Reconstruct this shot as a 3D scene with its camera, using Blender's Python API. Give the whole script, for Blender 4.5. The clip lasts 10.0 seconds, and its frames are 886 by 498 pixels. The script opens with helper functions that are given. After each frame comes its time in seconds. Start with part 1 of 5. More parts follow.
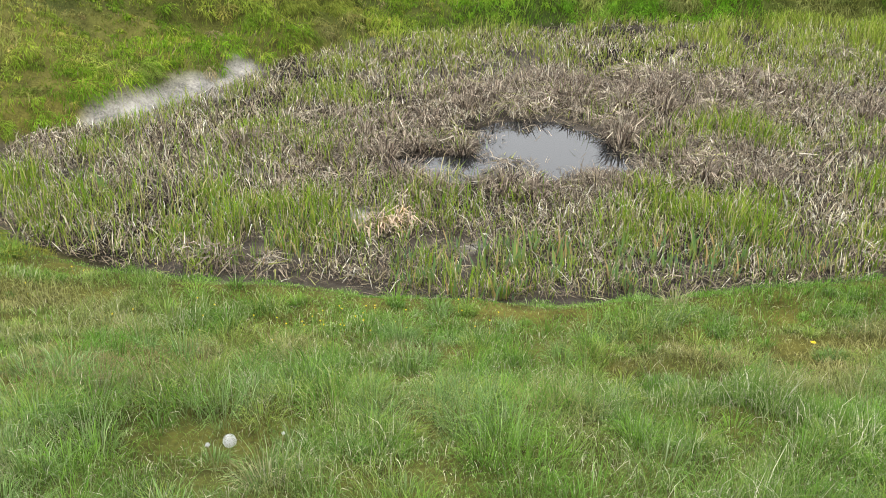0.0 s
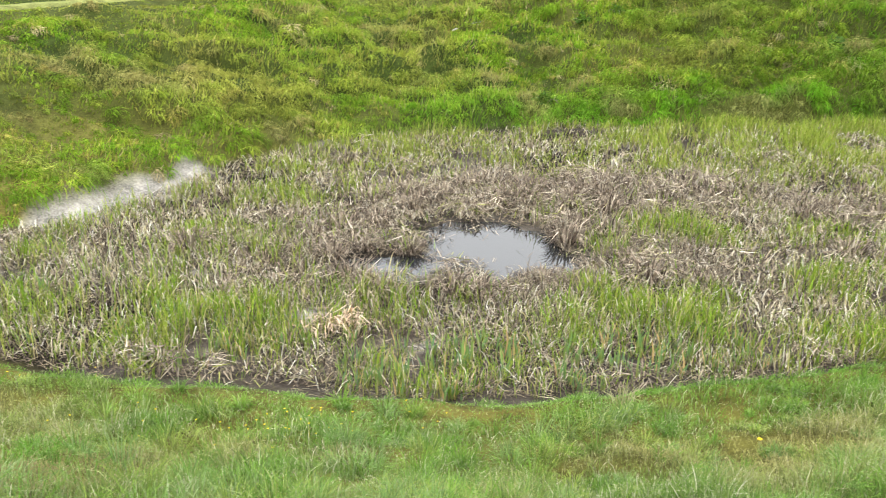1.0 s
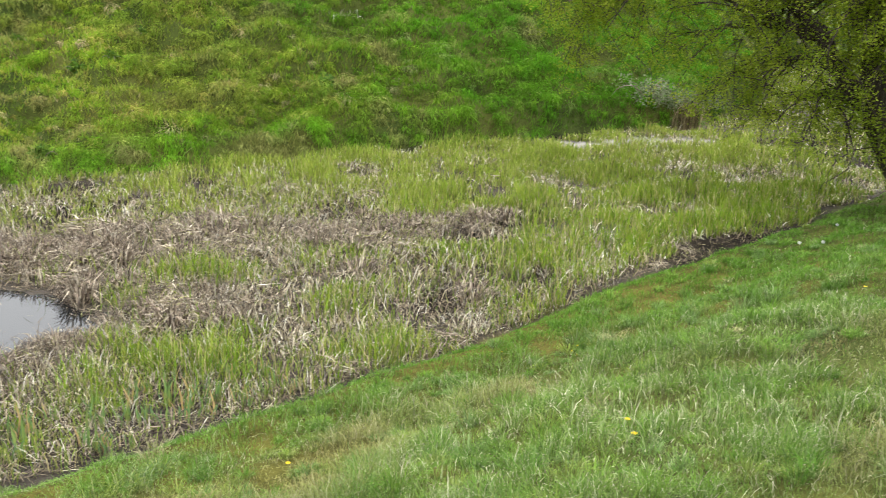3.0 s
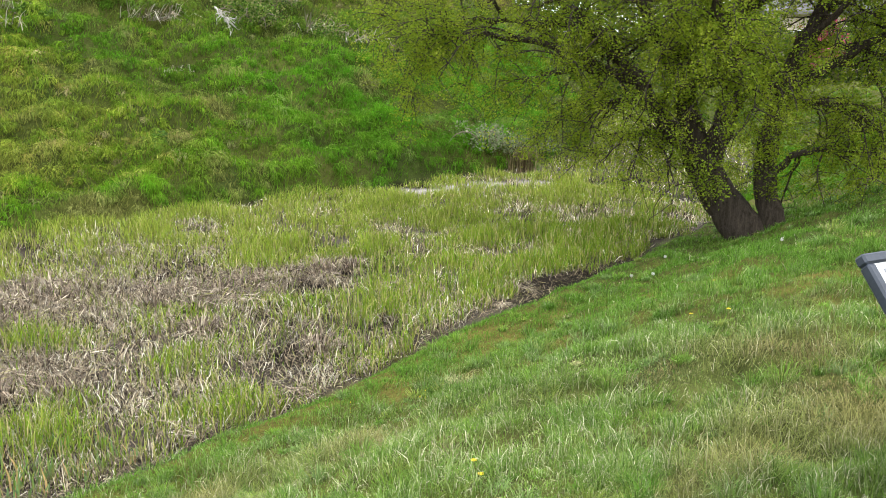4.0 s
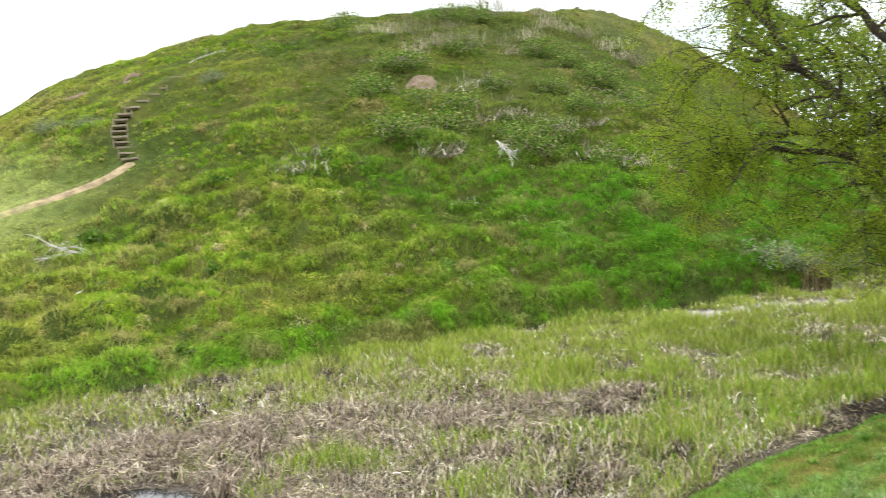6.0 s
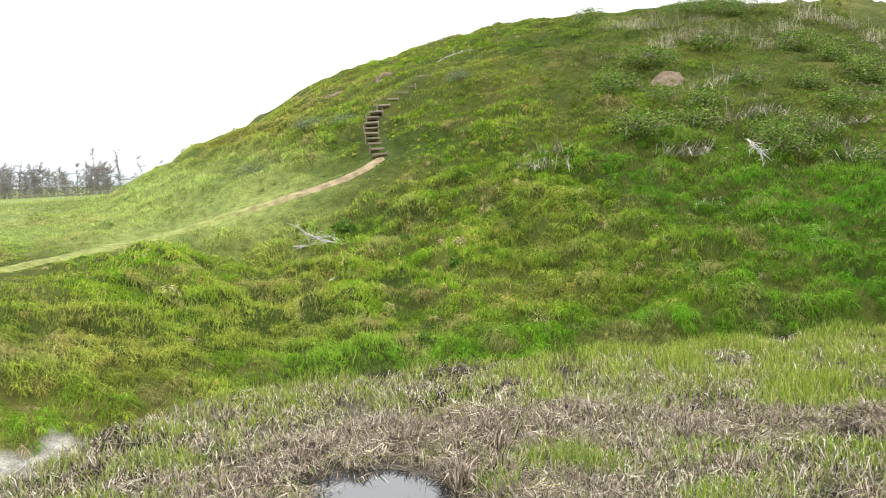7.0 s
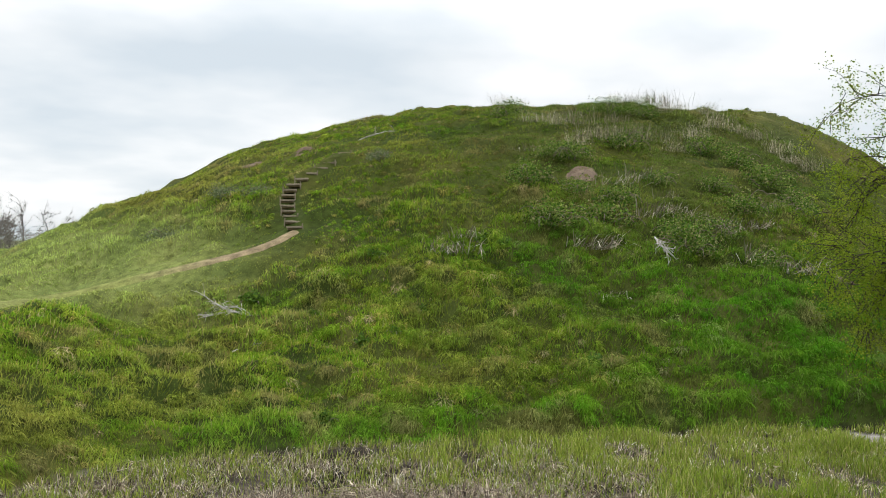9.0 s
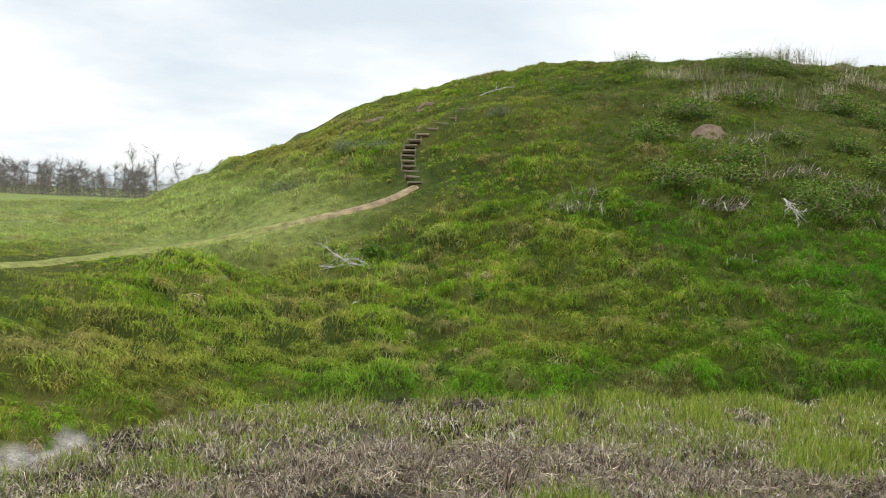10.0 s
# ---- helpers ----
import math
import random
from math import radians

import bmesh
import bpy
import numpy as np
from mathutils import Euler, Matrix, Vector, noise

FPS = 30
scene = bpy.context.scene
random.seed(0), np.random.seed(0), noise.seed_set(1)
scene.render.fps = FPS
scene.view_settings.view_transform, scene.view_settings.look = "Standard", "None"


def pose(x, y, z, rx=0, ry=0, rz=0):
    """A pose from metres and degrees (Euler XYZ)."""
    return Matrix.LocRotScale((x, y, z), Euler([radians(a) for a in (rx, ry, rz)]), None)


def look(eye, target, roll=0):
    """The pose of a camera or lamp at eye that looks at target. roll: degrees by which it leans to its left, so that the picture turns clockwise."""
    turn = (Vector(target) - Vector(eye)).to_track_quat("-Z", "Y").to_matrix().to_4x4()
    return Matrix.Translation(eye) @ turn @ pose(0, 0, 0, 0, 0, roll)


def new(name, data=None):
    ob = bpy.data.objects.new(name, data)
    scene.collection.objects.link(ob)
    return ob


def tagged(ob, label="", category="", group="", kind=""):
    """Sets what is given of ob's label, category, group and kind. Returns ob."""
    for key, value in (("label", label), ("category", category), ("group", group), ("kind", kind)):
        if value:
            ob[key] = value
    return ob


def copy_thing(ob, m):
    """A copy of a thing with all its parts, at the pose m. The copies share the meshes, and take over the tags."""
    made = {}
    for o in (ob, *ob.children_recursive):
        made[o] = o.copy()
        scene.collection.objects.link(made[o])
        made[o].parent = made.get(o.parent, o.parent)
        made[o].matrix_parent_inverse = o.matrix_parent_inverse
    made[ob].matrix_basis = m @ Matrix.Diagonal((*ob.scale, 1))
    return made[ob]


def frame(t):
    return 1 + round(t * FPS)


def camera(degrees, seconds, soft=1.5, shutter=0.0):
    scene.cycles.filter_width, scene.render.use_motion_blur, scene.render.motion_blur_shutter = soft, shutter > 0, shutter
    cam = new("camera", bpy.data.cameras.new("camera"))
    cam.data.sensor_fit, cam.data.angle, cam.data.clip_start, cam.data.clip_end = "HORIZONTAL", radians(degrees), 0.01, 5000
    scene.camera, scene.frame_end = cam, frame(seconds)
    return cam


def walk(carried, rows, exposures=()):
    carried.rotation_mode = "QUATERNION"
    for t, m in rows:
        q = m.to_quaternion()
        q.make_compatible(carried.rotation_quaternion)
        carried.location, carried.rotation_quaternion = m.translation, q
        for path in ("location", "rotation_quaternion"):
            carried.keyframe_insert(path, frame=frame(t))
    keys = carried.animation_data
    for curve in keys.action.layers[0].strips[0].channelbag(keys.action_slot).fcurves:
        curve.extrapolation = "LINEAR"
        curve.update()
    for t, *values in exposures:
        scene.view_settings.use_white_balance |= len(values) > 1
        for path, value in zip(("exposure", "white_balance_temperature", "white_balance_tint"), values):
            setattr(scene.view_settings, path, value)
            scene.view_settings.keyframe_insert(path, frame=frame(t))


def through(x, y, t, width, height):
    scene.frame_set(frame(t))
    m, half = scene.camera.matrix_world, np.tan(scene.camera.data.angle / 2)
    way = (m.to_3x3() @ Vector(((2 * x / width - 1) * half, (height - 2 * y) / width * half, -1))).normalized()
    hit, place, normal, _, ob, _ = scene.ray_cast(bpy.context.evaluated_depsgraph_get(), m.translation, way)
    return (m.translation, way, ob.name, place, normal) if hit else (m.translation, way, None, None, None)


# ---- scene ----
cam = camera(50.22, 10.0, soft=0.7, shutter=0.18)
PATH = [
    (0.0, pose(-0.000, -0.000, 3.3, 64.60, 0.00, -0.00)),
    (0.5, pose(-0.004, -0.000, 3.3, 67.91, 0.11, 0.47)),
    (1.0, pose(0.022, -0.001, 3.3, 70.66, -0.74, -2.94)),
    (1.5, pose(0.072, -0.006, 3.3, 71.45, -2.06, -9.63)),
    (2.0, pose(0.123, -0.019, 3.3, 71.86, -2.74, -17.01)),
    (2.5, pose(0.165, -0.036, 3.3, 72.69, -2.27, -23.70)),
    (3.0, pose(0.212, -0.061, 3.3, 73.77, -1.55, -31.51)),
    (3.2, pose(0.227, -0.070, 3.3, 74.26, -1.91, -34.00)),
    (4.3, pose(0.268, -0.103, 3.3, 78.02, 0.22, -42.17)),
    (4.5, pose(0.268, -0.103, 3.3, 78.72, 0.92, -42.20)),
    (5.0, pose(0.273, -0.108, 3.3, 80.75, 1.58, -43.28)),
    (5.3, pose(0.268, -0.103, 3.3, 82.27, 1.50, -42.31)),
    (5.5, pose(0.254, -0.091, 3.3, 82.87, 1.66, -39.67)),
    (5.8, pose(0.200, -0.054, 3.3, 84.33, 2.93, -30.33)),
    (6.0, pose(0.167, -0.036, 3.3, 84.75, 3.04, -24.88)),
    (6.2, pose(0.142, -0.026, 3.3, 85.10, 2.95, -21.11)),
    (7.3, pose(0.062, -0.005, 3.3, 85.35, 1.85, -9.09)),
    (7.5, pose(0.064, -0.005, 3.3, 85.83, 1.20, -9.35)),
    (8.0, pose(0.091, -0.010, 3.3, 89.02, 0.16, -13.11)),
    (8.5, pose(0.110, -0.016, 3.3, 90.48, -0.39, -16.04)),
    (9.0, pose(0.109, -0.015, 3.3, 90.07, -1.50, -15.74)),
    (9.5, pose(0.086, -0.009, 3.3, 87.85, -2.64, -12.33)),
    (10.0, pose(0.061, -0.005, 3.3, 87.18, -2.64, -8.65)),
]
EXPOSURES = [
    (0.0, -0.12), (0.5, 0.20), (1.0, 0.26), (1.5, 0.20), (3.0, 0.08), (4.5, 0.18), (6.0, 0.24), (7.5, 0.05), (8.0, -0.18), (8.5, -0.44),
    (9.0, -0.64), (9.5, -0.60), (10.0, -0.55),
]
walk(cam, PATH, EXPOSURES)

# ---- light ----
world = bpy.data.worlds.new("overcast_sky")
scene.world = world
world.use_nodes = True
SUN_UP, SUN_TURN = radians(60), radians(215)


def sky_nodes():
    nt = world.node_tree
    n, l = nt.nodes, nt.links
    n.clear()
    out, bg = n.new("ShaderNodeOutputWorld"), n.new("ShaderNodeBackground")
    sky = n.new("ShaderNodeTexSky")
    sky.sky_type, sky.sun_disc, sky.sun_elevation, sky.sun_rotation = "NISHITA", False, SUN_UP, SUN_TURN
    blue = n.new("ShaderNodeMix")
    blue.data_type, blue.blend_type = "RGBA", "MULTIPLY"
    blue.inputs[0].default_value = 1.0
    blue.inputs[7].default_value = (0.10, 0.10, 0.10, 1)
    l.new(sky.outputs[0], blue.inputs[6])
    coord, sep = n.new("ShaderNodeTexCoord"), n.new("ShaderNodeSeparateXYZ")
    l.new(coord.outputs["Generated"], sep.inputs[0])
    # clouds spread on a flat deck: direction divided by its height
    lift = n.new("ShaderNodeMath")
    lift.operation, lift.inputs[1].default_value = "MAXIMUM", 0.0
    l.new(sep.outputs[2], lift.inputs[0])
    add = n.new("ShaderNodeMath")
    add.operation, add.inputs[1].default_value = "ADD", 0.16
    l.new(lift.outputs[0], add.inputs[0])
    deck = n.new("ShaderNodeVectorMath")
    deck.operation = "DIVIDE"
    l.new(coord.outputs["Generated"], deck.inputs[0])
    comb = n.new("ShaderNodeCombineXYZ")
    for i in range(3):
        l.new(add.outputs[0], comb.inputs[i])
    l.new(comb.outputs[0], deck.inputs[1])
    noise_tex = n.new("ShaderNodeTexNoise")
    noise_tex.inputs["Scale"].default_value = 0.75
    noise_tex.inputs["Detail"].default_value = 5
    noise_tex.inputs["Roughness"].default_value = 0.5
    l.new(deck.outputs[0], noise_tex.inputs["Vector"])
    ramp = n.new("ShaderNodeValToRGB")
    e = ramp.color_ramp.elements
    e[0].position, e[0].color = 0.38, (1.20, 1.33, 1.44, 1)
    e[1].position, e[1].color = 0.58, (1.80, 1.81, 1.82, 1)
    mid = ramp.color_ramp.elements.new(0.48)
    mid.color = (1.46, 1.54, 1.60, 1)
    l.new(noise_tex.outputs[0], ramp.inputs[0])
    mix = n.new("ShaderNodeMix")
    mix.data_type = "RGBA"
    mix.inputs[0].default_value = 0.88
    l.new(blue.outputs[2], mix.inputs[6])
    l.new(ramp.outputs[0], mix.inputs[7])
    # an overcast sky is brighter overhead than at its rim
    gain = n.new("ShaderNodeMapRange")
    gain.inputs[1].default_value, gain.inputs[2].default_value = 0.2, 0.9
    gain.inputs[3].default_value, gain.inputs[4].default_value = 1.0, 2.5
    l.new(sep.outputs[2], gain.inputs[0])
    l.new(mix.outputs[2], bg.inputs[0])
    l.new(gain.outputs[0], bg.inputs[1])
    l.new(bg.outputs[0], out.inputs[0])


sky_nodes()
sun_data = bpy.data.lights.new("sun", "SUN")
sun_data.energy, sun_data.angle, sun_data.color = 1.5, radians(22), (1.0, 0.96, 0.88)
sun = new("sun", sun_data)
sun.matrix_world = look((0, 0, 60), (math.sin(SUN_TURN) * -40, math.cos(SUN_TURN) * -40, 60 - 40 * math.tan(SUN_UP)))


# ---- materials ----
def material(name, rough=0.7, spec=0.3, metal=0.0):
    mat = bpy.data.materials.new(name)
    mat.use_nodes = True
    nt = mat.node_tree
    b = nt.nodes["Principled BSDF"]
    b.inputs["Roughness"].default_value = rough
    b.inputs["Specular IOR Level"].default_value = spec
    b.inputs["Metallic"].default_value = metal
    return mat, nt, b


def leafy(name, through=0.35, rough=0.75, spec=0.08, vary=0.45):
    """Blades and leaves: the tint that each one carries, some light let through."""
    mat, nt, b = material(name, rough, spec)
    n, l = nt.nodes, nt.links
    tint = n.new("ShaderNodeAttribute")
    tint.attribute_name = "tint"
    hsv = n.new("ShaderNodeHueSaturation")
    geo, rng = n.new("ShaderNodeNewGeometry"), n.new("ShaderNodeMapRange")
    rng.inputs[3].default_value, rng.inputs[4].default_value = 1 - vary, 1 + vary
    l.new(geo.outputs["Random Per Island"], rng.inputs[0])
    l.new(rng.outputs[0], hsv.inputs["Value"])
    l.new(tint.outputs["Color"], hsv.inputs["Color"])
    l.new(hsv.outputs[0], b.inputs["Base Color"])
    trans, mix = n.new("ShaderNodeBsdfTranslucent"), n.new("ShaderNodeMixShader")
    l.new(hsv.outputs[0], trans.inputs[0])
    mix.inputs[0].default_value = through
    l.new(b.outputs[0], mix.inputs[1])
    l.new(trans.outputs[0], mix.inputs[2])
    l.new(mix.outputs[0], n["Material Output"].inputs[0])
    return mat


def grained(name, c1, c2, scale=8.0, detail=6, rough=0.8, spec=0.2, bump=0.3, stretch=(1, 1, 1), metal=0.0, bump_scale=None, vary=0.0):
    """A surface of two colours mixed by noise at two scales, with fine relief."""
    mat, nt, b = material(name, rough, spec, metal)
    n, l = nt.nodes, nt.links
    coord, mp = n.new("ShaderNodeTexCoord"), n.new("ShaderNodeMapping")
    mp.inputs["Scale"].default_value = stretch
    l.new(coord.outputs["Object"], mp.inputs[0])
    big, small = n.new("ShaderNodeTexNoise"), n.new("ShaderNodeTexNoise")
    for tex, s in ((big, scale), (small, scale * 7)):
        tex.inputs["Scale"].default_value, tex.inputs["Detail"].default_value = s, detail
        l.new(mp.outputs[0], tex.inputs["Vector"])
    blend = n.new("ShaderNodeMath")
    blend.operation = "MULTIPLY_ADD"
    blend.inputs[1].default_value, blend.inputs[2].default_value = 0.6, -0.05
    l.new(big.outputs[0], blend.inputs[0])
    half = n.new("ShaderNodeMath")
    half.operation = "MULTIPLY_ADD"
    half.inputs[1].default_value = 0.5
    l.new(small.outputs[0], half.inputs[0])
    l.new(blend.outputs[0], half.inputs[2])
    ramp = n.new("ShaderNodeValToRGB")
    ramp.color_ramp.elements[0].position, ramp.color_ramp.elements[0].color = 0.35, (*c1, 1)
    ramp.color_ramp.elements[1].position, ramp.color_ramp.elements[1].color = 0.65, (*c2, 1)
    l.new(half.outputs[0], ramp.inputs[0])
    if vary:
        hsv, info, rng = n.new("ShaderNodeHueSaturation"), n.new("ShaderNodeObjectInfo"), n.new("ShaderNodeMapRange")
        rng.inputs[3].default_value, rng.inputs[4].default_value = 1 - vary, 1 + vary
        l.new(info.outputs["Random"], rng.inputs[0])
        l.new(rng.outputs[0], hsv.inputs["Value"])
        l.new(ramp.outputs[0], hsv.inputs["Color"])
        l.new(hsv.outputs[0], b.inputs["Base Color"])
    else:
        l.new(ramp.outputs[0], b.inputs["Base Color"])
    if bump:
        bp = n.new("ShaderNodeBump")
        bp.inputs["Strength"].default_value, bp.inputs["Distance"].default_value = bump, 0.02
        l.new(half.outputs[0], bp.inputs["Height"])
        l.new(bp.outputs[0], b.inputs["Normal"])
    return mat


def ground_material():
    """Soil and moss between the blades, by the colour and wetness laid on the sheet, broken up at two scales."""
    mat, nt, b = material("ground_soil", 0.9, 0.06)
    n, l = nt.nodes, nt.links
    col, wet = n.new("ShaderNodeAttribute"), n.new("ShaderNodeAttribute")
    col.attribute_name, wet.attribute_name = "tint", "wet"
    coord = n.new("ShaderNodeTexCoord")
    fine, coarse = n.new("ShaderNodeTexNoise"), n.new("ShaderNodeTexNoise")
    for tex, s in ((fine, 38.0), (coarse, 4.5)):
        tex.inputs["Scale"].default_value, tex.inputs["Detail"].default_value = s, 6
        l.new(coord.outputs["Object"], tex.inputs["Vector"])
    total = n.new("ShaderNodeMath")
    total.operation = "ADD"
    l.new(fine.outputs[0], total.inputs[0])
    l.new(coarse.outputs[0], total.inputs[1])
    rng = n.new("ShaderNodeMapRange")
    rng.inputs[1].default_value, rng.inputs[2].default_value = 0.65, 1.35
    rng.inputs[3].default_value, rng.inputs[4].default_value = 0.35, 1.65
    l.new(total.outputs[0], rng.inputs[0])
    hsv = n.new("ShaderNodeHueSaturation")
    l.new(col.outputs["Color"], hsv.inputs["Color"])
    l.new(rng.outputs[0], hsv.inputs["Value"])
    l.new(hsv.outputs[0], b.inputs["Base Color"])
    rr = n.new("ShaderNodeMapRange")
    rr.inputs[3].default_value, rr.inputs[4].default_value = 0.95, 0.35
    l.new(wet.outputs["Fac"], rr.inputs[0])
    l.new(rr.outputs[0], b.inputs["Roughness"])
    bp = n.new("ShaderNodeBump")
    bp.inputs["Strength"].default_value, bp.inputs["Distance"].default_value = 0.6, 0.03
    l.new(total.outputs[0], bp.inputs["Height"])
    l.new(bp.outputs[0], b.inputs["Normal"])
    return mat


def water_material():
    mat, nt, b = material("pool_water", 0.03, 0.75)
    b.inputs["Base Color"].default_value = (0.016, 0.017, 0.018, 1)
    b.inputs["IOR"].default_value = 1.45
    n, l = nt.nodes, nt.links
    coord, tex, bp = n.new("ShaderNodeTexCoord"), n.new("ShaderNodeTexNoise"), n.new("ShaderNodeBump")
    tex.inputs["Scale"].default_value = 7
    l.new(coord.outputs["Object"], tex.inputs["Vector"])
    bp.inputs["Strength"].default_value, bp.inputs["Distance"].default_value = 0.05, 0.01
    l.new(tex.outputs[0], bp.inputs["Height"])
    l.new(bp.outputs[0], b.inputs["Normal"])
    return mat


GRASS = leafy("grass_blade", 0.35, 0.75, 0.05)
TURF = leafy("turf_blade", 0.25, 0.9, 0.02, 0.35)
REED = leafy("reed_blade", 0.25)
DEAD = leafy("dead_reed", 0.12, 0.9, 0.05, 0.6)
BUSH_LEAF = leafy("bramble_leaf", 0.3, 0.7, 0.04, 0.4)
LEAF = leafy("hawthorn_leaf", 0.5, 0.7, 0.06, 0.12)
SOIL = ground_material()
WATER = water_material()
BARK = grained("tree_bark", (0.02, 0.016, 0.012), (0.095, 0.074, 0.058), 5, 8, 0.9, 0.1, 1.0, (5, 5, 0.7))
TWIG = grained("dead_wood", (0.26, 0.235, 0.20), (0.54, 0.51, 0.46), 9, 5, 0.85, 0.15, 0.4)
CANE = grained("bramble_cane", (0.11, 0.085, 0.06), (0.24, 0.20, 0.15), 9, 5, 0.85, 0.15, 0.3)
OAK = grained("step_timber", (0.14, 0.115, 0.08), (0.28, 0.235, 0.17), 6, 6, 0.85, 0.15, 0.5, (1, 6, 6), vary=0.2)
EARTH = grained("bare_earth", (0.085, 0.06, 0.042), (0.19, 0.14, 0.10), 5, 8, 0.95, 0.1, 0.9)
WORN = grained("worn_tread", (0.11, 0.09, 0.045), (0.19, 0.15, 0.085), 6, 6, 0.95, 0.05, 0.8)


# ---- lie of the land ----
MOAT = np.array([
    (-4.7, 8.3), (-3.7, 7.1), (-2.9, 6.6), (-1.3, 6.22), (0.0, 5.97), (1.5, 5.95), (2.3, 6.17), (4.4, 6.52), (6.1, 7.03),
    (8.0, 7.48), (10.7, 8.05), (14.0, 8.9), (18.0, 10.4), (24.0, 13.6), (30.0, 19.0), (36.0, 28.0),
    (33.0, 31.0), (27.0, 23.0), (22.0, 18.0), (17.0, 15.6), (12.8, 15.7), (8.0, 15.6), (4.0, 15.5), (1.0, 15.2),
    (-0.8, 14.4), (-2.2, 12.9), (-2.8, 11.8), (-3.5, 10.6), (-4.4, 9.6)])
MOUND = ((20.62, 47.2, 10.93, 27.16, 9.5), (15.19, 42.97, 5.68, 29.9, 9.21))  # x, y, top radius, foot radius, height


def fbm(x, y, size, octaves=3, seed=0):
    """Smooth value noise of about -1 to 1, for arrays of places."""
    x, y = np.asarray(x, float) / size, np.asarray(y, float) / size
    total, amp, norm = np.zeros_like(x), 1.0, 0.0
    for o in range(octaves):
        ix, iy = np.floor(x).astype(np.int64), np.floor(y).astype(np.int64)
        fx, fy = x - ix, y - iy
        fx, fy = fx * fx * (3 - 2 * fx), fy * fy * (3 - 2 * fy)

        def corner(a, b):
            n = (a * 374761393 + b * 668265263 + (seed + o) * 974711) & 0x7FFFFFFF
            n = ((n ^ (n >> 13)) * 1274126177) & 0x7FFFFFFF
            return ((n ^ (n >> 16)) & 0xFFFF) / 32767.5 - 1
        low = corner(ix, iy) * (1 - fx) + corner(ix + 1, iy) * fx
        high = corner(ix, iy + 1) * (1 - fx) + corner(ix + 1, iy + 1) * fx
        total += amp * (low * (1 - fy) + high * fy)
        norm += amp
        amp *= 0.5
        x, y = x * 2.03 + 17.3, y * 2.03 - 9.1
    return total / norm * 1.5


def soft_step(a, b, v):
    u = np.clip((np.asarray(v, float) - a) / (b - a), 0, 1)
    return u * u * (3 - 2 * u)


def moat_distance(x, y):
    """Metres from the moat's edge: positive on dry land, negative in the moat."""
    x, y = np.asarray(x, float), np.asarray(y, float)
    best, inside = np.full(x.shape, 1e9), np.zeros(x.shape, bool)
    for (ax, ay), (bx, by) in zip(MOAT, np.roll(MOAT, -1, 0)):
        ex, ey = bx - ax, by - ay
        u = np.clip(((x - ax) * ex + (y - ay) * ey) / (ex * ex + ey * ey), 0, 1)
        best = np.minimum(best, np.hypot(x - ax - u * ex, y - ay - u * ey))
        cross = ((ay > y) != (by > y)) & (x < ex * (y - ay) / np.where(ey == 0, 1e-9, ey) + ax)
        inside ^= cross
    return np.where(inside, -best, best) + 0.10 * fbm(x, y, 0.8, 2, 5)


def mound_height(x, y):
    parts = []
    for cx, cy, top, foot, high in MOUND:
        u = np.clip((foot - np.hypot(x - cx, y - cy)) / (foot - top), 0, 1)
        parts.append(high * (0.40 * u + 0.60 * (3 * u * u - 2 * u ** 3)))
    a, b = parts
    mix = np.clip(0.5 + 0.5 * (a - b) / 0.6, 0, 1)
    high = b + (a - b) * mix + 0.6 * mix * (1 - mix)
    for bx, by, rise, wide in ((2.2, 40.6, 0.18, 3.0), (26.0, 38.2, 0.40, 3.0), (8.6, 40.5, -0.15, 2.0), (10.9, 40.2, 0.22, 1.7), (18.2, 36.8, 0.10, 3.0), (-0.7, 40.0, -0.25, 1.8)):
        high = high + rise * np.exp(-((x - bx) ** 2 + (y - by) ** 2) / wide ** 2)
    return high


def pool(x, y):
    """How far a place lies inside the open water: 1 in its middle, 0 at its shore."""
    wob = 0.42 * fbm(x, y, 0.5, 3, 9)
    a = 1 - ((x - 1.1) / 0.68) ** 2 - ((y - 9.55) / 0.95) ** 2
    b = 1 - ((x - 1.55) / 0.55) ** 2 - ((y - 8.9) / 0.32) ** 2
    c = 1 - ((x - 0.05) / 0.62) ** 2 - ((y - 8.85) / 0.36) ** 2
    return np.clip(np.maximum(np.maximum(a, b), c) + wob, -2, 1)


def mudflat(x, y):
    """1 on the wet open mud round the pool, 0 among the reeds."""
    a = 1 - np.hypot((x - 0.9) / 2.3, (y - 8.95) / 0.75)
    return np.clip(2.2 * (a + 0.45 * fbm(x, y, 0.55, 3, 19)), 0, 1)


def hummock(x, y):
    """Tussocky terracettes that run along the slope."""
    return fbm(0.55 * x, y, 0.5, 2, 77)


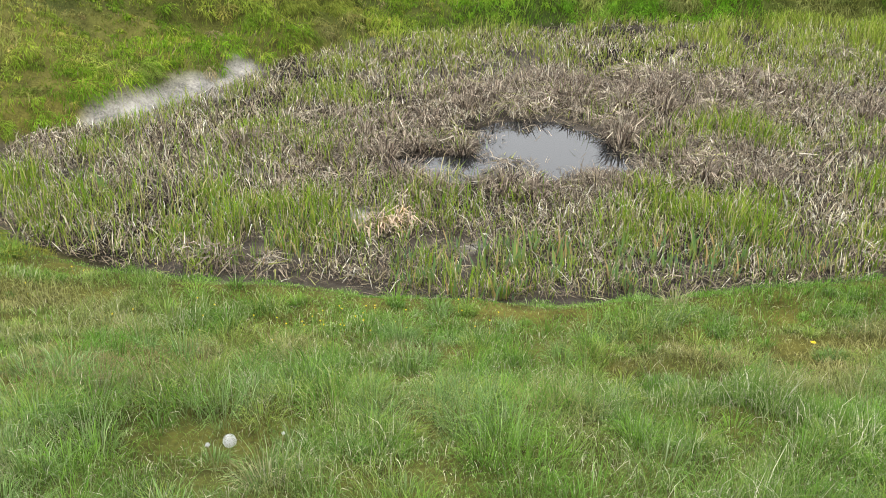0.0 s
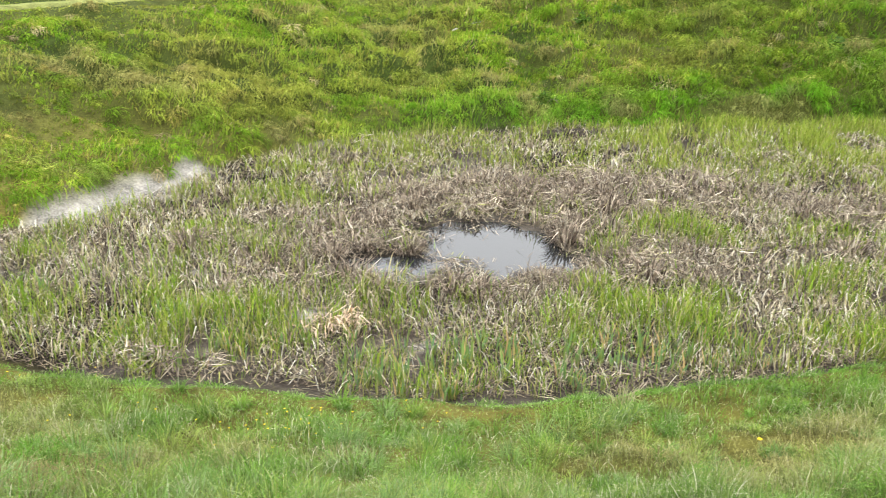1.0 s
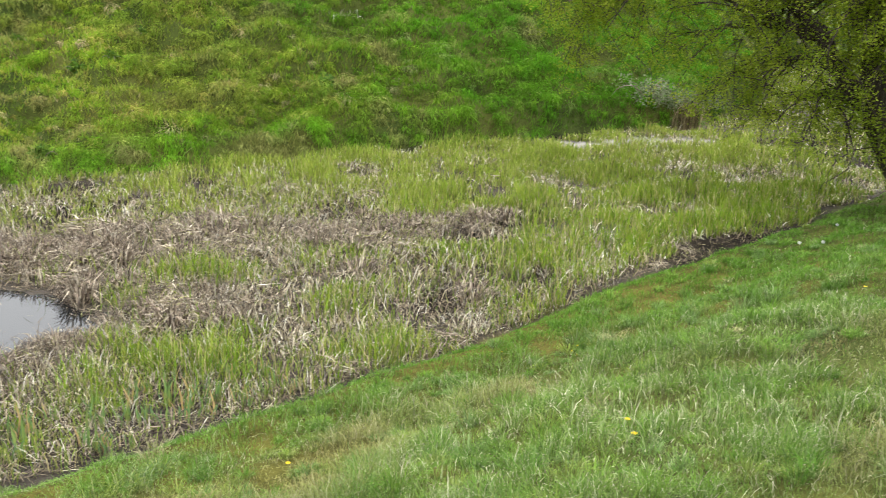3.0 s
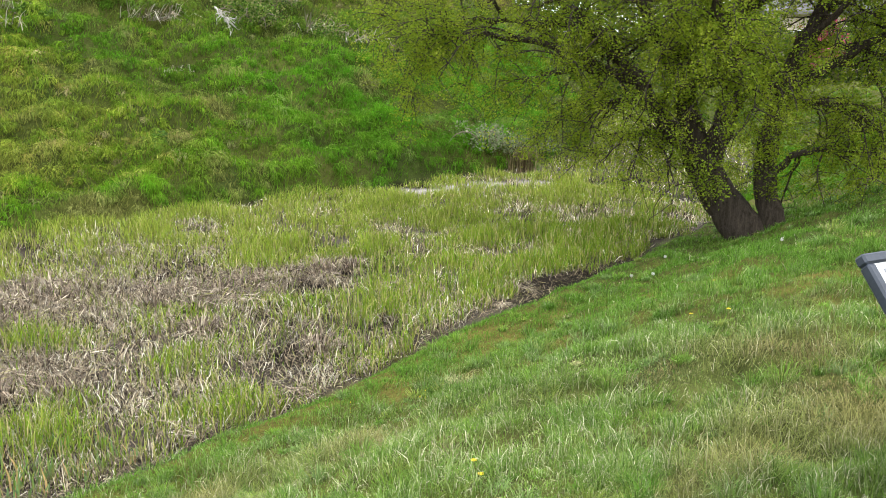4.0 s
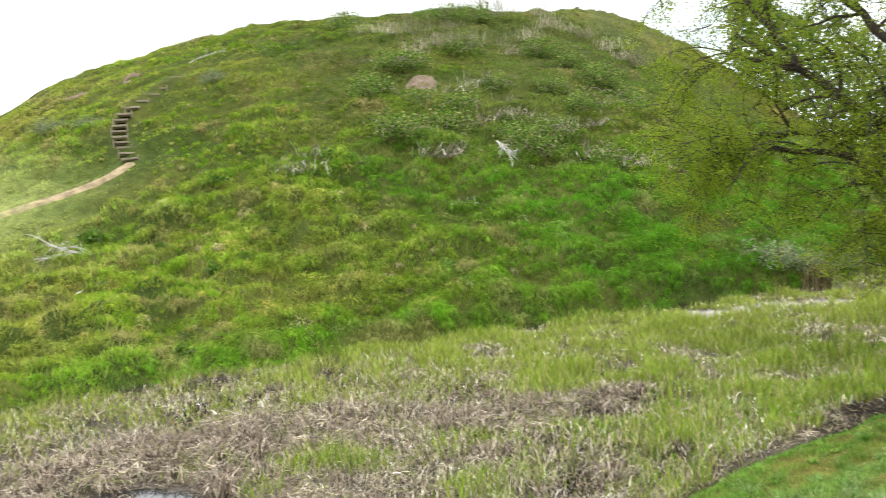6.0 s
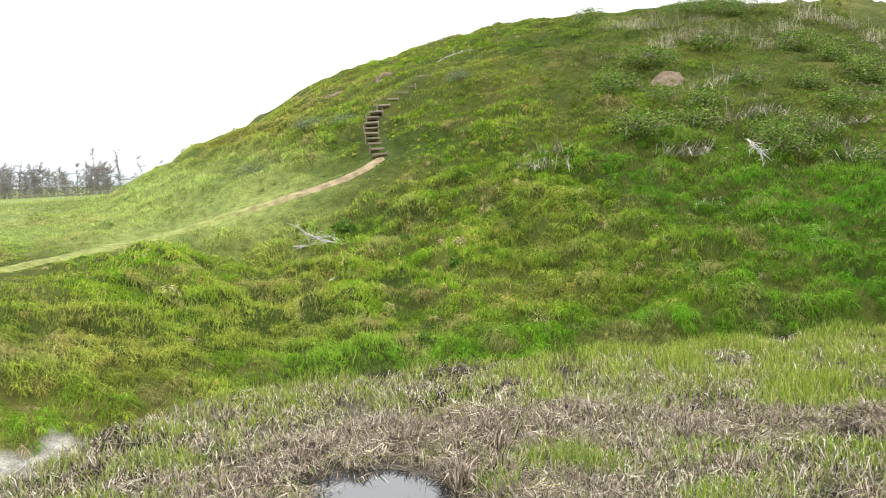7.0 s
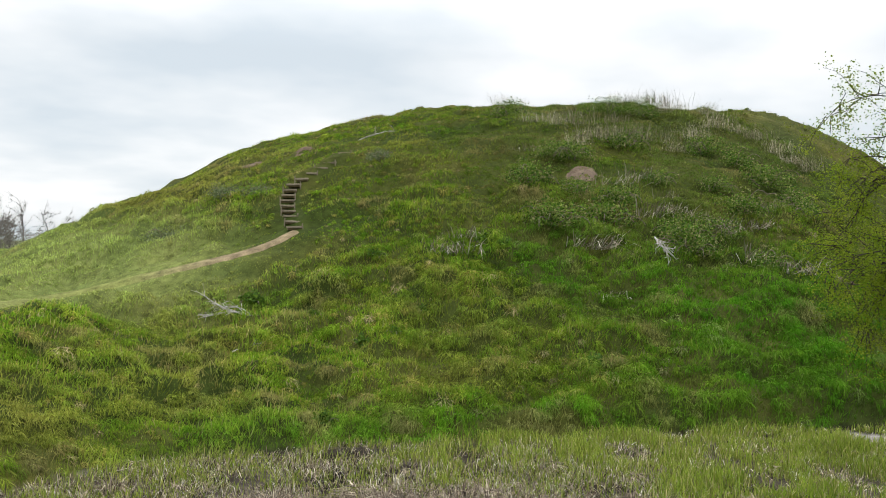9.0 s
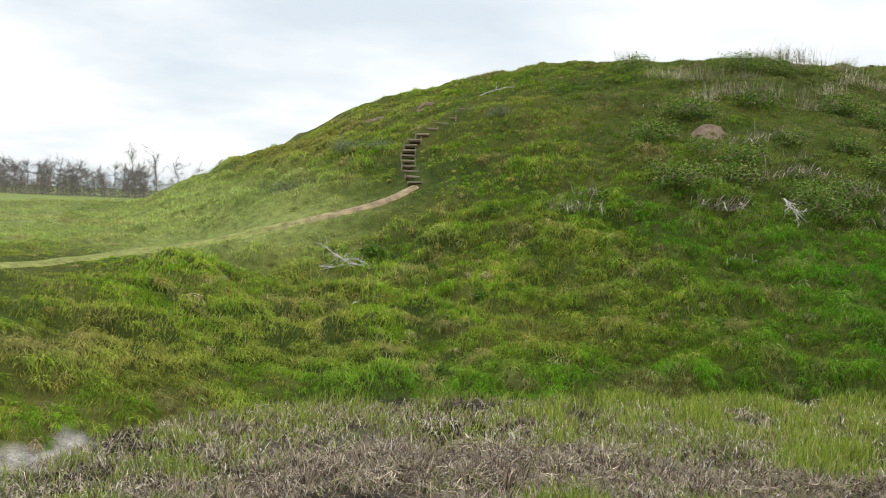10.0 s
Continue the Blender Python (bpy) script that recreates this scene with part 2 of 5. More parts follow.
def ground_height(x, y, fine=True):
    x, y = np.asarray(x, float), np.asarray(y, float)
    d = moat_distance(x, y)
    bank = 1.72 * np.interp(d, [0, 0.5, 1.2, 2.8, 4.4, 6.0, 9.0], [0.03, 0.07, 0.19, 0.60, 0.86, 0.97, 1.0])
    far = np.hypot(x, y)
    west = 1 - soft_step(-8, 14, x)
    crest = 0.05 + 0.92 * soft_step(-21, -8, x)
    bank = bank - 1.7 * soft_step(95, 260, far) * (1 - west) + west * (crest * soft_step(24, 44, far) - 6.0 * soft_step(50, 140, far))
    m = mound_height(x, y)
    k = 0.5
    mix = np.clip(0.5 + 0.5 * (m - bank) / k, 0, 1)
    # the mound's own foot runs straight down into the moat
    on_mound = soft_step(0.0, 3.0, y - 13.0 + 0.25 * np.minimum(x + 1.5, 0)) * soft_step(-4.5, 2.5, x)
    bank = bank * (1 - 0.35 * on_mound * (m > 0.05))
    land = bank + (m - bank) * mix + k * mix * (1 - mix) * (m > 0)
    land = land * soft_step(-0.05, 0.5, d) + 0.02
    if fine:
        rough = soft_step(0.0, 1.2, d)
        slope = soft_step(11, 15, y) * soft_step(-9, -2, x)
        land = land + (0.06 + 0.94 * soft_step(0.3, 1.1, line_distance(PATH_LINE, x, y))) * rough * (0.05 * fbm(x, y, 0.45, 2, 2) + 0.27 * slope * (1 - 0.55 * soft_step(4.0, 6.0, m)) * hummock(x, y) + 0.06 * fbm(x, y, 2.2, 2, 3) + 0.14 * soft_step(3, 7, m) * (1 - 0.6 * soft_step(7.5, 9, m)) * fbm(x, y, 2.6, 2, 4))
    bed = 0.035 + 0.05 * fbm(x, y, 0.5, 3, 7) - 0.20 * np.clip(pool(x, y) + 0.28, 0, 0.8) - 0.03 * mudflat(x, y)
    return np.where(d > 0.02, land, np.minimum(land, bed + 0.02))


# ---- builders ----
def mesh_of(name, verts, faces, mat=None):
    me = bpy.data.meshes.new(name)
    me.from_pydata([tuple(v) for v in verts], [], faces)
    if mat:
        me.materials.append(mat)
    return me


def mesh_arrays(name, verts, loops, starts, mat, tint=None):
    me = bpy.data.meshes.new(name)
    me.vertices.add(len(verts))
    me.vertices.foreach_set("co", np.ascontiguousarray(verts, np.float32).ravel())
    me.loops.add(len(loops))
    me.loops.foreach_set("vertex_index", np.ascontiguousarray(loops, np.int32))
    me.polygons.add(len(starts))
    me.polygons.foreach_set("loop_start", np.ascontiguousarray(starts, np.int32))
    me.update(calc_edges=True)
    me.materials.append(mat)
    if tint is not None:
        rgba = np.ones((len(verts), 4), np.float32)
        rgba[:, :3] = tint
        me.attributes.new("tint", "FLOAT_COLOR", "POINT").data.foreach_set("color", rgba.ravel())
    return me


def part(name, bm, mat, parent, label=""):
    me = bpy.data.meshes.new(name)
    bm.to_mesh(me)
    bm.free()
    me.materials.append(mat)
    ob = new(name, me)
    ob.parent = parent
    return tagged(ob, label)


RNG = np.random.default_rng(7)


def blade_mesh(name, roots, length, width, tint, mat, lean=(0.05, 0.5), bend=(0.2, 0.9), azimuth=None, root_tint=None):
    """Many blades in one mesh: each one two quads or so, tapering to its tip."""
    n = len(roots)
    az = RNG.uniform(0, 2 * np.pi, n) if azimuth is None else azimuth
    a = np.stack([np.cos(az), np.sin(az), np.zeros(n)], 1)
    side_az = az + np.pi / 2 + RNG.normal(0, 0.5, n)
    s = np.stack([np.cos(side_az), np.sin(side_az), np.zeros(n)], 1) * (np.asarray(width) / 2).reshape(-1, 1)
    l1 = RNG.uniform(*lean, n)
    l2 = l1 + RNG.uniform(*bend, n)
    length = np.asarray(length).reshape(-1, 1)
    up = np.array([0, 0, 1.0])
    p1 = roots + length * 0.55 * (a * np.sin(l1)[:, None] + up * np.cos(l1)[:, None])
    p2 = p1 + length * 0.45 * (a * np.sin(l2)[:, None] + up * np.cos(l2)[:, None])
    v = np.stack([roots - s * 0.8, roots + s * 0.8, p1 - s, p1 + s, p2], 1).reshape(-1, 3)
    base = (np.arange(n) * 5)[:, None]
    loops = (base + np.array([0, 1, 3, 2, 2, 3, 4])).ravel()
    starts = (np.arange(n)[:, None] * 7 + np.array([0, 4])).ravel()
    t = np.repeat(tint[:, None, :], 5, 1)
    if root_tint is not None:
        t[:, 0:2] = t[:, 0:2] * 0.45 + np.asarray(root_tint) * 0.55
    return mesh_arrays(name, v, loops, starts, mat, t.reshape(-1, 3))


def fine_blades(name, roots, length, width, tint, mat, lean, azimuth, root_tint):
    """Many small straight blades in one mesh, for grass that stands some way off."""
    n = len(roots)
    a = np.stack([np.cos(azimuth), np.sin(azimuth), np.zeros(n)], 1)
    turn = RNG.uniform(0, 2 * np.pi, n)
    s = np.stack([np.cos(turn), np.sin(turn), np.zeros(n)], 1) * (width / 2)[:, None]
    tilt = RNG.uniform(*lean, n)[:, None]
    tip = roots + length[:, None] * (a * np.sin(tilt) + np.array([0, 0, 1.0]) * np.cos(tilt))
    v = np.stack([roots - s, roots + s, tip], 1).reshape(-1, 3)
    t = np.repeat(tint[:, None, :], 3, 1)
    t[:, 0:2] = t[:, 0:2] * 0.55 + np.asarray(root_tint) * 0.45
    return mesh_arrays(name, v, np.arange(3 * n), np.arange(n) * 3, mat, t.reshape(-1, 3))


def dome_tufts(name, cx, cy, wide, high, per, tint, mat, width, fall=0.7, root_tint=(0.04, 0.045, 0.012), length=(0.3, 0.7), lift=0.2, sink=0.03, shag=0.6, reach=0.98):
    """Tussocks as shaggy domes: blades lie over each dome like thatch and hang down the slope."""
    k = len(cx)
    e = 0.3
    gx = (ground_height(cx + e, cy, False) - ground_height(cx - e, cy, False)) / (2 * e)
    gy = (ground_height(cx, cy + e, False) - ground_height(cx, cy - e, False)) / (2 * e)
    up = np.stack([-gx, -gy, np.ones(k)], 1)
    up /= np.linalg.norm(up, axis=1)[:, None]
    steep = np.hypot(gx, gy)
    down = np.stack([-gx, -gy, -steep ** 2], 1) / np.maximum(steep, 0.05)[:, None]
    down *= np.clip(steep / 0.25, 0, 1)[:, None]
    ax = np.cross(up, np.array([0.0, 1.0, 0.0]))
    ax /= np.linalg.norm(ax, axis=1)[:, None]
    ay = np.cross(up, ax)
    turn = RNG.uniform(0, 2 * np.pi, (k, per))
    rad = np.sqrt(RNG.random((k, per))) * reach
    lumpy = 1 + 0.22 * np.sin(3 * turn + RNG.uniform(0, 6.28, (k, 1))) + 0.15 * np.sin(5 * turn + RNG.uniform(0, 6.28, (k, 1)))
    out = (np.cos(turn)[..., None] * ax[:, None] + np.sin(turn)[..., None] * ay[:, None])
    rise = np.sqrt(1 - rad ** 2)
    centre = np.stack([cx, cy, ground_height(cx, cy) - sink], 1)
    w = np.asarray(wide)[:, None] * lumpy
    p = centre[:, None] + out * (w * rad)[..., None] + up[:, None] * (np.asarray(high)[:, None] * rise)[..., None]
    nrm = out * (rad / w)[..., None] + up[:, None] * ((rise + 0.15) / np.asarray(high)[:, None])[..., None]
    nrm /= np.linalg.norm(nrm, axis=2)[..., None]
    d = out * (0.35 + 0.65 * rad)[..., None] + fall * down[:, None] + RNG.normal(0, shag, p.shape)
    d -= nrm * (d * nrm).sum(2)[..., None]
    d /= np.linalg.norm(d, axis=2)[..., None] + 1e-6
    d = d + nrm * RNG.normal(lift, 0.2, (k, per))[..., None]
    side = np.cross(nrm, d) + RNG.normal(0, 0.35, p.shape)
    side /= np.linalg.norm(side, axis=2)[..., None]
    L = (np.asarray(wide)[:, None] * RNG.uniform(*length, (k, per)))[..., None]
    hw = (np.asarray(width)[:, None] * RNG.uniform(0.6, 1.4, (k, per)) / 2)[..., None]
    tip = p + d * L - np.array([0, 0, 0.25]) * L * rad[..., None]
    n = k * per
    v = np.stack([p - side * hw, p + side * hw, tip], 2).reshape(-1, 3)
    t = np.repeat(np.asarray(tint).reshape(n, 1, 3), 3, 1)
    # rim blades go towards root_tint: dead bases, and shade round the dome's foot
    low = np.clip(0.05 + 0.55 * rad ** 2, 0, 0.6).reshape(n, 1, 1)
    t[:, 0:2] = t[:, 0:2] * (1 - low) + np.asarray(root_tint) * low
    return mesh_arrays(name, v, np.arange(3 * n), np.arange(n) * 3, mat, t.reshape(-1, 3))


def stuff(name, me, label, category):
    return tagged(new(name, me), label, category, kind="stuff")


def pick(colours, weights, n):
    colours = np.array(colours)
    w = np.array(weights, float)
    return colours[RNG.choice(len(colours), n, p=w / w.sum())]


def scatter(n, x0, x1, y0, y1, keep):
    """n places in a rectangle, each kept by chance keep(x, y)."""
    x, y = RNG.uniform(x0, x1, n), RNG.uniform(y0, y1, n)
    k = RNG.random(n) < keep(x, y)
    return x[k], y[k]


def on_ground(x, y, sink=0.01):
    return np.stack([x, y, ground_height(x, y) - sink], 1)


# ---- the ground sheet ----
PATH_LINE = np.array([(-9.0, 14.5), (-5.5, 18.9), (-4.64, 21.07), (-4.14, 22.7), (-3.65, 25.2), (-2.86, 26.8), (-1.93, 27.1), (-0.83, 27.0), (0.1, 26.83), (1.03, 26.72), (1.81, 26.69), (2.45, 26.79), (2.95, 26.99), (3.36, 27.3)])
STEP_LINE = np.array([(3.38, 27.44), (3.34, 28.34), (3.36, 29.33), (3.50, 30.30), (3.81, 31.15), (4.50, 31.74), (5.28, 32.44), (5.88, 33.07)])


def line_distance(line, x, y):
    best = np.full(np.shape(x), 1e9)
    for (ax, ay), (bx, by) in zip(line[:-1], line[1:]):
        ex, ey = bx - ax, by - ay
        u = np.clip(((x - ax) * ex + (y - ay) * ey) / (ex * ex + ey * ey), 0, 1)
        best = np.minimum(best, np.hypot(x - ax - u * ex, y - ay - u * ey))
    return best


def pale_mud(x, y):
    """Dried silt at the moat's ends and along its far edge."""
    a = 1 - (line_distance(np.array([(-3.75, 10.4), (-3.2, 11.0), (-2.6, 12.4)]), x, y) / 0.54)
    b = 0.8 - (line_distance(np.array([(12.3, 14.7), (15.4, 14.2)]), x, y) / 0.95)
    c = 0.35 - (line_distance(np.array([(-1.4, 13.9), (-0.4, 14.4)]), x, y) / 0.45)
    e = np.maximum.reduce([0.55 - np.hypot(x - px, (y - py) * 1.3) / pr for px, py, pr in ((-0.75, 7.6, 0.7), (1.1, 6.9, 0.5), (2.4, 7.3, 0.5), (-1.9, 8.7, 0.6), (0.3, 7.0, 0.4), (3.6, 8.6, 0.7))])
    return np.clip(2.6 * (np.maximum.reduce([a, b, c, e]) + 0.5 * fbm(x, y, 0.6, 3, 21) - 0.22), 0, 1)


def dead_zone(x, y):
    """1 where last year's reeds lie dead and brown, north and west of the pool."""
    a = 1 - np.hypot((x - 2.6) / 3.6, (y - 11.0) / 1.5)
    b = 1 - np.hypot((x - 0.6) / 3.2, (y - 9.3) / 1.7)
    c = 1 - np.hypot((x - 5.8) / 2.2, (y - 10.4) / 0.8)
    return np.clip(1.6 * np.maximum.reduce([a, b, c]) + 0.45 * fbm(x, y, 1.1, 3, 31), 0, 1)


def open_field(x, y):
    """The grazed field west of the mound and the hollow between it and the steps."""
    return soft_step(21, 27.5, y) * (1 - soft_step(-0.5, 4.0, x)) * (1 - soft_step(3.0, 5.0, mound_height(x, y)))


def build_ground():
    def ticks(lo, hi, step, far):
        out, s, v = [lo], step, lo
        while v > -far:
            s *= 1.35
            v -= s
            out.insert(0, v)
        out += list(np.arange(lo + step, hi, step))
        s, v = step, hi
        while v < far:
            out.append(v)
            s *= 1.35
            v += s
        return np.array(out)
    xs = np.concatenate([ticks(-7, 17, 0.17, 2500)])
    ys = np.concatenate([ticks(0.5, 18, 0.17, 2500)])
    # keep the mound itself finely divided as well
    xs = np.unique(np.concatenate([xs[(xs < -30) | ((xs > -7.1) & (xs < 17.1)) | (xs > 46)], np.arange(-30, -7, 0.4), np.arange(17.2, 46, 0.4)]))
    ys = np.unique(np.concatenate([ys[(ys < 18.05) | (ys > 76)], np.arange(18.2, 34, 0.2), np.arange(34, 46, 0.3), np.arange(46, 76, 1.0)]))
    gx, gy = np.meshgrid(xs, ys)
    x, y = gx.ravel(), gy.ravel()
    z = ground_height(x, y)
    nx, ny = len(xs), len(ys)
    i = (np.arange(ny - 1)[:, None] * nx + np.arange(nx - 1)).ravel()
    loops = np.stack([i, i + 1, i + nx + 1, i + nx], 1).ravel()
    d = moat_distance(x, y)
    patch, wide = fbm(x, y, 1.3, 3, 11), fbm(x, y, 6.0, 2, 12)
    turf = np.array([0.040, 0.052, 0.012]) + np.clip(0.5 + 0.5 * patch, 0, 1)[:, None] * np.array([0.05, 0.035, 0.010])
    turf += np.clip(wide, 0, 1)[:, None] * np.array([0.03, 0.01, 0.0])
    mud = np.array([0.040, 0.032, 0.024]) + np.clip(patch, -0.5, 1)[:, None] * np.array([0.06, 0.05, 0.04])
    dark = np.array([0.045, 0.036, 0.03])
    pale = np.array([0.245, 0.225, 0.195])
    m = (1 - soft_step(-0.08, 0.10, d))[:, None]
    c = turf * (1 - m) + mud * m
    # a wet black shelf along the near bank
    shelf = (1 - soft_step(0.25, 0.75, np.abs(d + 0.25))) * (y < 9.5) * soft_step(-0.6, 0.4, fbm(x, y, 1.0, 2, 41) + 0.5) * (1 - 0.75 * soft_step(2.4, 5.0, x))
    c = c * (1 - 0.85 * shelf[:, None]) + dark * 0.85 * shelf[:, None]
    wetness = np.clip(0.55 * m[:, 0] * soft_step(0.0, 0.8, patch) + 0.6 * np.clip(pool(x, y) + 1, 0, 1) * m[:, 0] + shelf * 0.5, 0, 1)
    pm = pale_mud(x, y)[:, None] * (1 - soft_step(0.1, 0.5, d))[:, None]
    c = c * (1 - pm) + pale * pm
    wetness = wetness * (1 - 0.8 * pm[:, 0])
    far = (soft_step(30, 55, np.hypot(x, y)) * (1 - soft_step(2.8, 4.0, mound_height(x, y))))[:, None]
    c = c * (1 - far) + np.array([0.14, 0.17, 0.05]) * far
    # mound soil tinted darker, standing for shade under its grass
    hill = (soft_step(12.5, 15, y) * (1 - soft_step(38, 44, np.hypot(x, y))))[:, None] * (1 - m) * 0.8
    c = c * (1 - hill) + (np.array([0.036, 0.048, 0.009]) + np.clip(patch, -0.5, 1)[:, None] * np.array([0.02, 0.014, 0.004])) * hill
    grazed = open_field(x, y)[:, None] * (1 - far)
    c = c * (1 - 0.8 * grazed) + (np.array([0.155, 0.18, 0.052]) + np.clip(patch, -0.6, 1)[:, None] * np.array([0.04, 0.03, 0.012])) * 0.8 * grazed
    me = mesh_arrays("ground", np.stack([x, y, z], 1), loops, np.arange(len(i)) * 4, SOIL, c)
    me.attributes.new("wet", "FLOAT", "POINT").data.foreach_set("value", wetness.astype(np.float32))
    me.polygons.foreach_set("use_smooth", np.ones(len(i), bool))
    ob = new("ground", me)
    return tagged(ob, "grassy bank, boggy moat and earth mound in one sheet", "ground", kind="structure")


build_ground()


def build_water():
    bm = bmesh.new()
    bmesh.ops.create_grid(bm, x_segments=40, y_segments=36, size=1)
    for v in bm.verts:
        v.co = Vector((1.0 + 2.2 * v.co.x, 9.4 + 1.8 * v.co.y, 0.0))
    me = bpy.data.meshes.new("water")
    bm.to_mesh(me)
    bm.free()
    me.materials.append(WATER)
    return tagged(new("water", me), "still shallow water among dead reeds", "water", kind="structure")


build_water()


# ---- grass on the near bank ----
GREEN = [(0.135, 0.23, 0.040), (0.19, 0.28, 0.06), (0.085, 0.175, 0.026), (0.30, 0.345, 0.165), (0.62, 0.57, 0.42)]


def in_sight(x, y, west=-32, east=72):
    b = np.degrees(np.arctan2(x, y))
    return (b > west) & (b < east)


def sward(x, y):
    """How long the grass of the bank stands: short by the mud, tufted higher up."""
    d = moat_distance(x, y)
    size = np.clip(0.076 + 0.045 * fbm(x, y, 0.7, 2, 54) + 0.060 * fbm(x, y, 0.22, 1, 55), 0.042, 0.22)
    return size * (0.42 + 0.58 * soft_step(0.1, 1.3, d))


def bank_colours(x, y):
    n = len(x)
    c = pick(GREEN, [4, 4, 3, 3.2, 1.2], n)
    lush = np.clip(0.5 + 0.7 * fbm(x, y, 0.9, 2, 52), 0, 1)[:, None]
    dry = np.clip(1.1 * fbm(x, y, 0.9, 3, 53) - 0.22, 0, 0.75)[:, None]
    shore = (1 - soft_step(0.3, 1.4, moat_distance(x, y)))[:, None]
    c = c * (0.8 + 0.4 * lush) * (1 - dry) + np.array([0.33, 0.28, 0.12]) * dry
    thatch = np.zeros(len(x))
    for tx, ty, tr in ((4.9, 2.1, 0.3), (5.0, 3.2, 0.35), (-1.5, 3.6, 0.45), (-1.9, 3.5, 0.3), (-1.3, 4.1, 0.35), (5.4, 2.5, 0.35), (-0.2, 4.3, 0.2), (3.4, 4.1, 0.3), (6.6, 3.0, 0.3)):
        thatch = np.maximum(thatch, np.exp(-((x - tx) ** 2 + (y - ty) ** 2) / tr ** 2))
    thatch = (0.8 * thatch * (RNG.random(len(x)) < 0.75))[:, None]
    c = c * (1 - thatch) + np.array([0.26, 0.185, 0.10]) * thatch
    east = np.maximum(shore[:, 0], soft_step(5.2, 9.5, np.hypot(x, y))) * soft_step(1.5, 5.0, x)
    green = (east * (RNG.random(n) < 0.9))[:, None] * 0.82
    c = c * (1 - 0.5 * shore) + np.array([0.115, 0.265, 0.02]) * 0.5 * shore
    return c * (1 - green) + np.array([0.092, 0.215, 0.018]) * green


def near_bank():
    def keep(x, y):
        r = np.hypot(x, y)
        ok = (moat_distance(x, y) > 0.0) & in_sight(x, y) & (r > 1.9)
        return ok * np.clip(0.75 + 0.45 * fbm(x, y, 0.28, 2, 51), 0.25, 1) * np.clip((3.4 / np.maximum(r, 1.5)) ** 1.25, 0.09, 1)
    x, y = scatter(1900000, -6.0, 15.5, 0.6, 9.0, keep)
    r = np.hypot(x, y)
    n = len(x)
    # roots tinted dark: brown dead bases, deepened to stand for shade between blades
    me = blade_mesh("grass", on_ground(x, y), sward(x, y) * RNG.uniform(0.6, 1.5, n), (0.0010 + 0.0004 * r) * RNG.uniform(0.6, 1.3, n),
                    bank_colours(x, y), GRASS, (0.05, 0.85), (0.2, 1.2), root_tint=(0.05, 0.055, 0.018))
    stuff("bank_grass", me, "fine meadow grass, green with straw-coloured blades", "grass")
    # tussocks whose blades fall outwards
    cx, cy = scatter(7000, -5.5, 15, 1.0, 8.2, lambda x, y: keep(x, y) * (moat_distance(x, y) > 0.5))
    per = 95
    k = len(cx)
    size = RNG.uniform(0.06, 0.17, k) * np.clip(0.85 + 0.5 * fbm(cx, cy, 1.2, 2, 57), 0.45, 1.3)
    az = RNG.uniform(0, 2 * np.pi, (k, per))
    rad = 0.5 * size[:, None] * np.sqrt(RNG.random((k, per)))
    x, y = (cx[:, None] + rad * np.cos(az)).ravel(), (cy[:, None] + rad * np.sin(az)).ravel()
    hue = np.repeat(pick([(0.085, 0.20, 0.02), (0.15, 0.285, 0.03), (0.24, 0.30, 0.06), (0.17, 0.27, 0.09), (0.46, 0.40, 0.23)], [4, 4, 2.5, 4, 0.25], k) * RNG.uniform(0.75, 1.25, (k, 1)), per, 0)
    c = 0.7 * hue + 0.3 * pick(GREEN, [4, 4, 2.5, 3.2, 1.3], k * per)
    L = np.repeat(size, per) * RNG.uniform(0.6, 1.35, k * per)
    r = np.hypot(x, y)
    # dark root tint: dead bases plus shade inside each tussock, put into the colour
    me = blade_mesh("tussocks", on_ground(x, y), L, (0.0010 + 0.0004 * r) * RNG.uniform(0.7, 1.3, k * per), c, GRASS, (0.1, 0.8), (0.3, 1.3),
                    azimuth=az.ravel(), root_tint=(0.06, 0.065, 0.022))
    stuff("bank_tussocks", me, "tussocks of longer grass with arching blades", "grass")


near_bank()


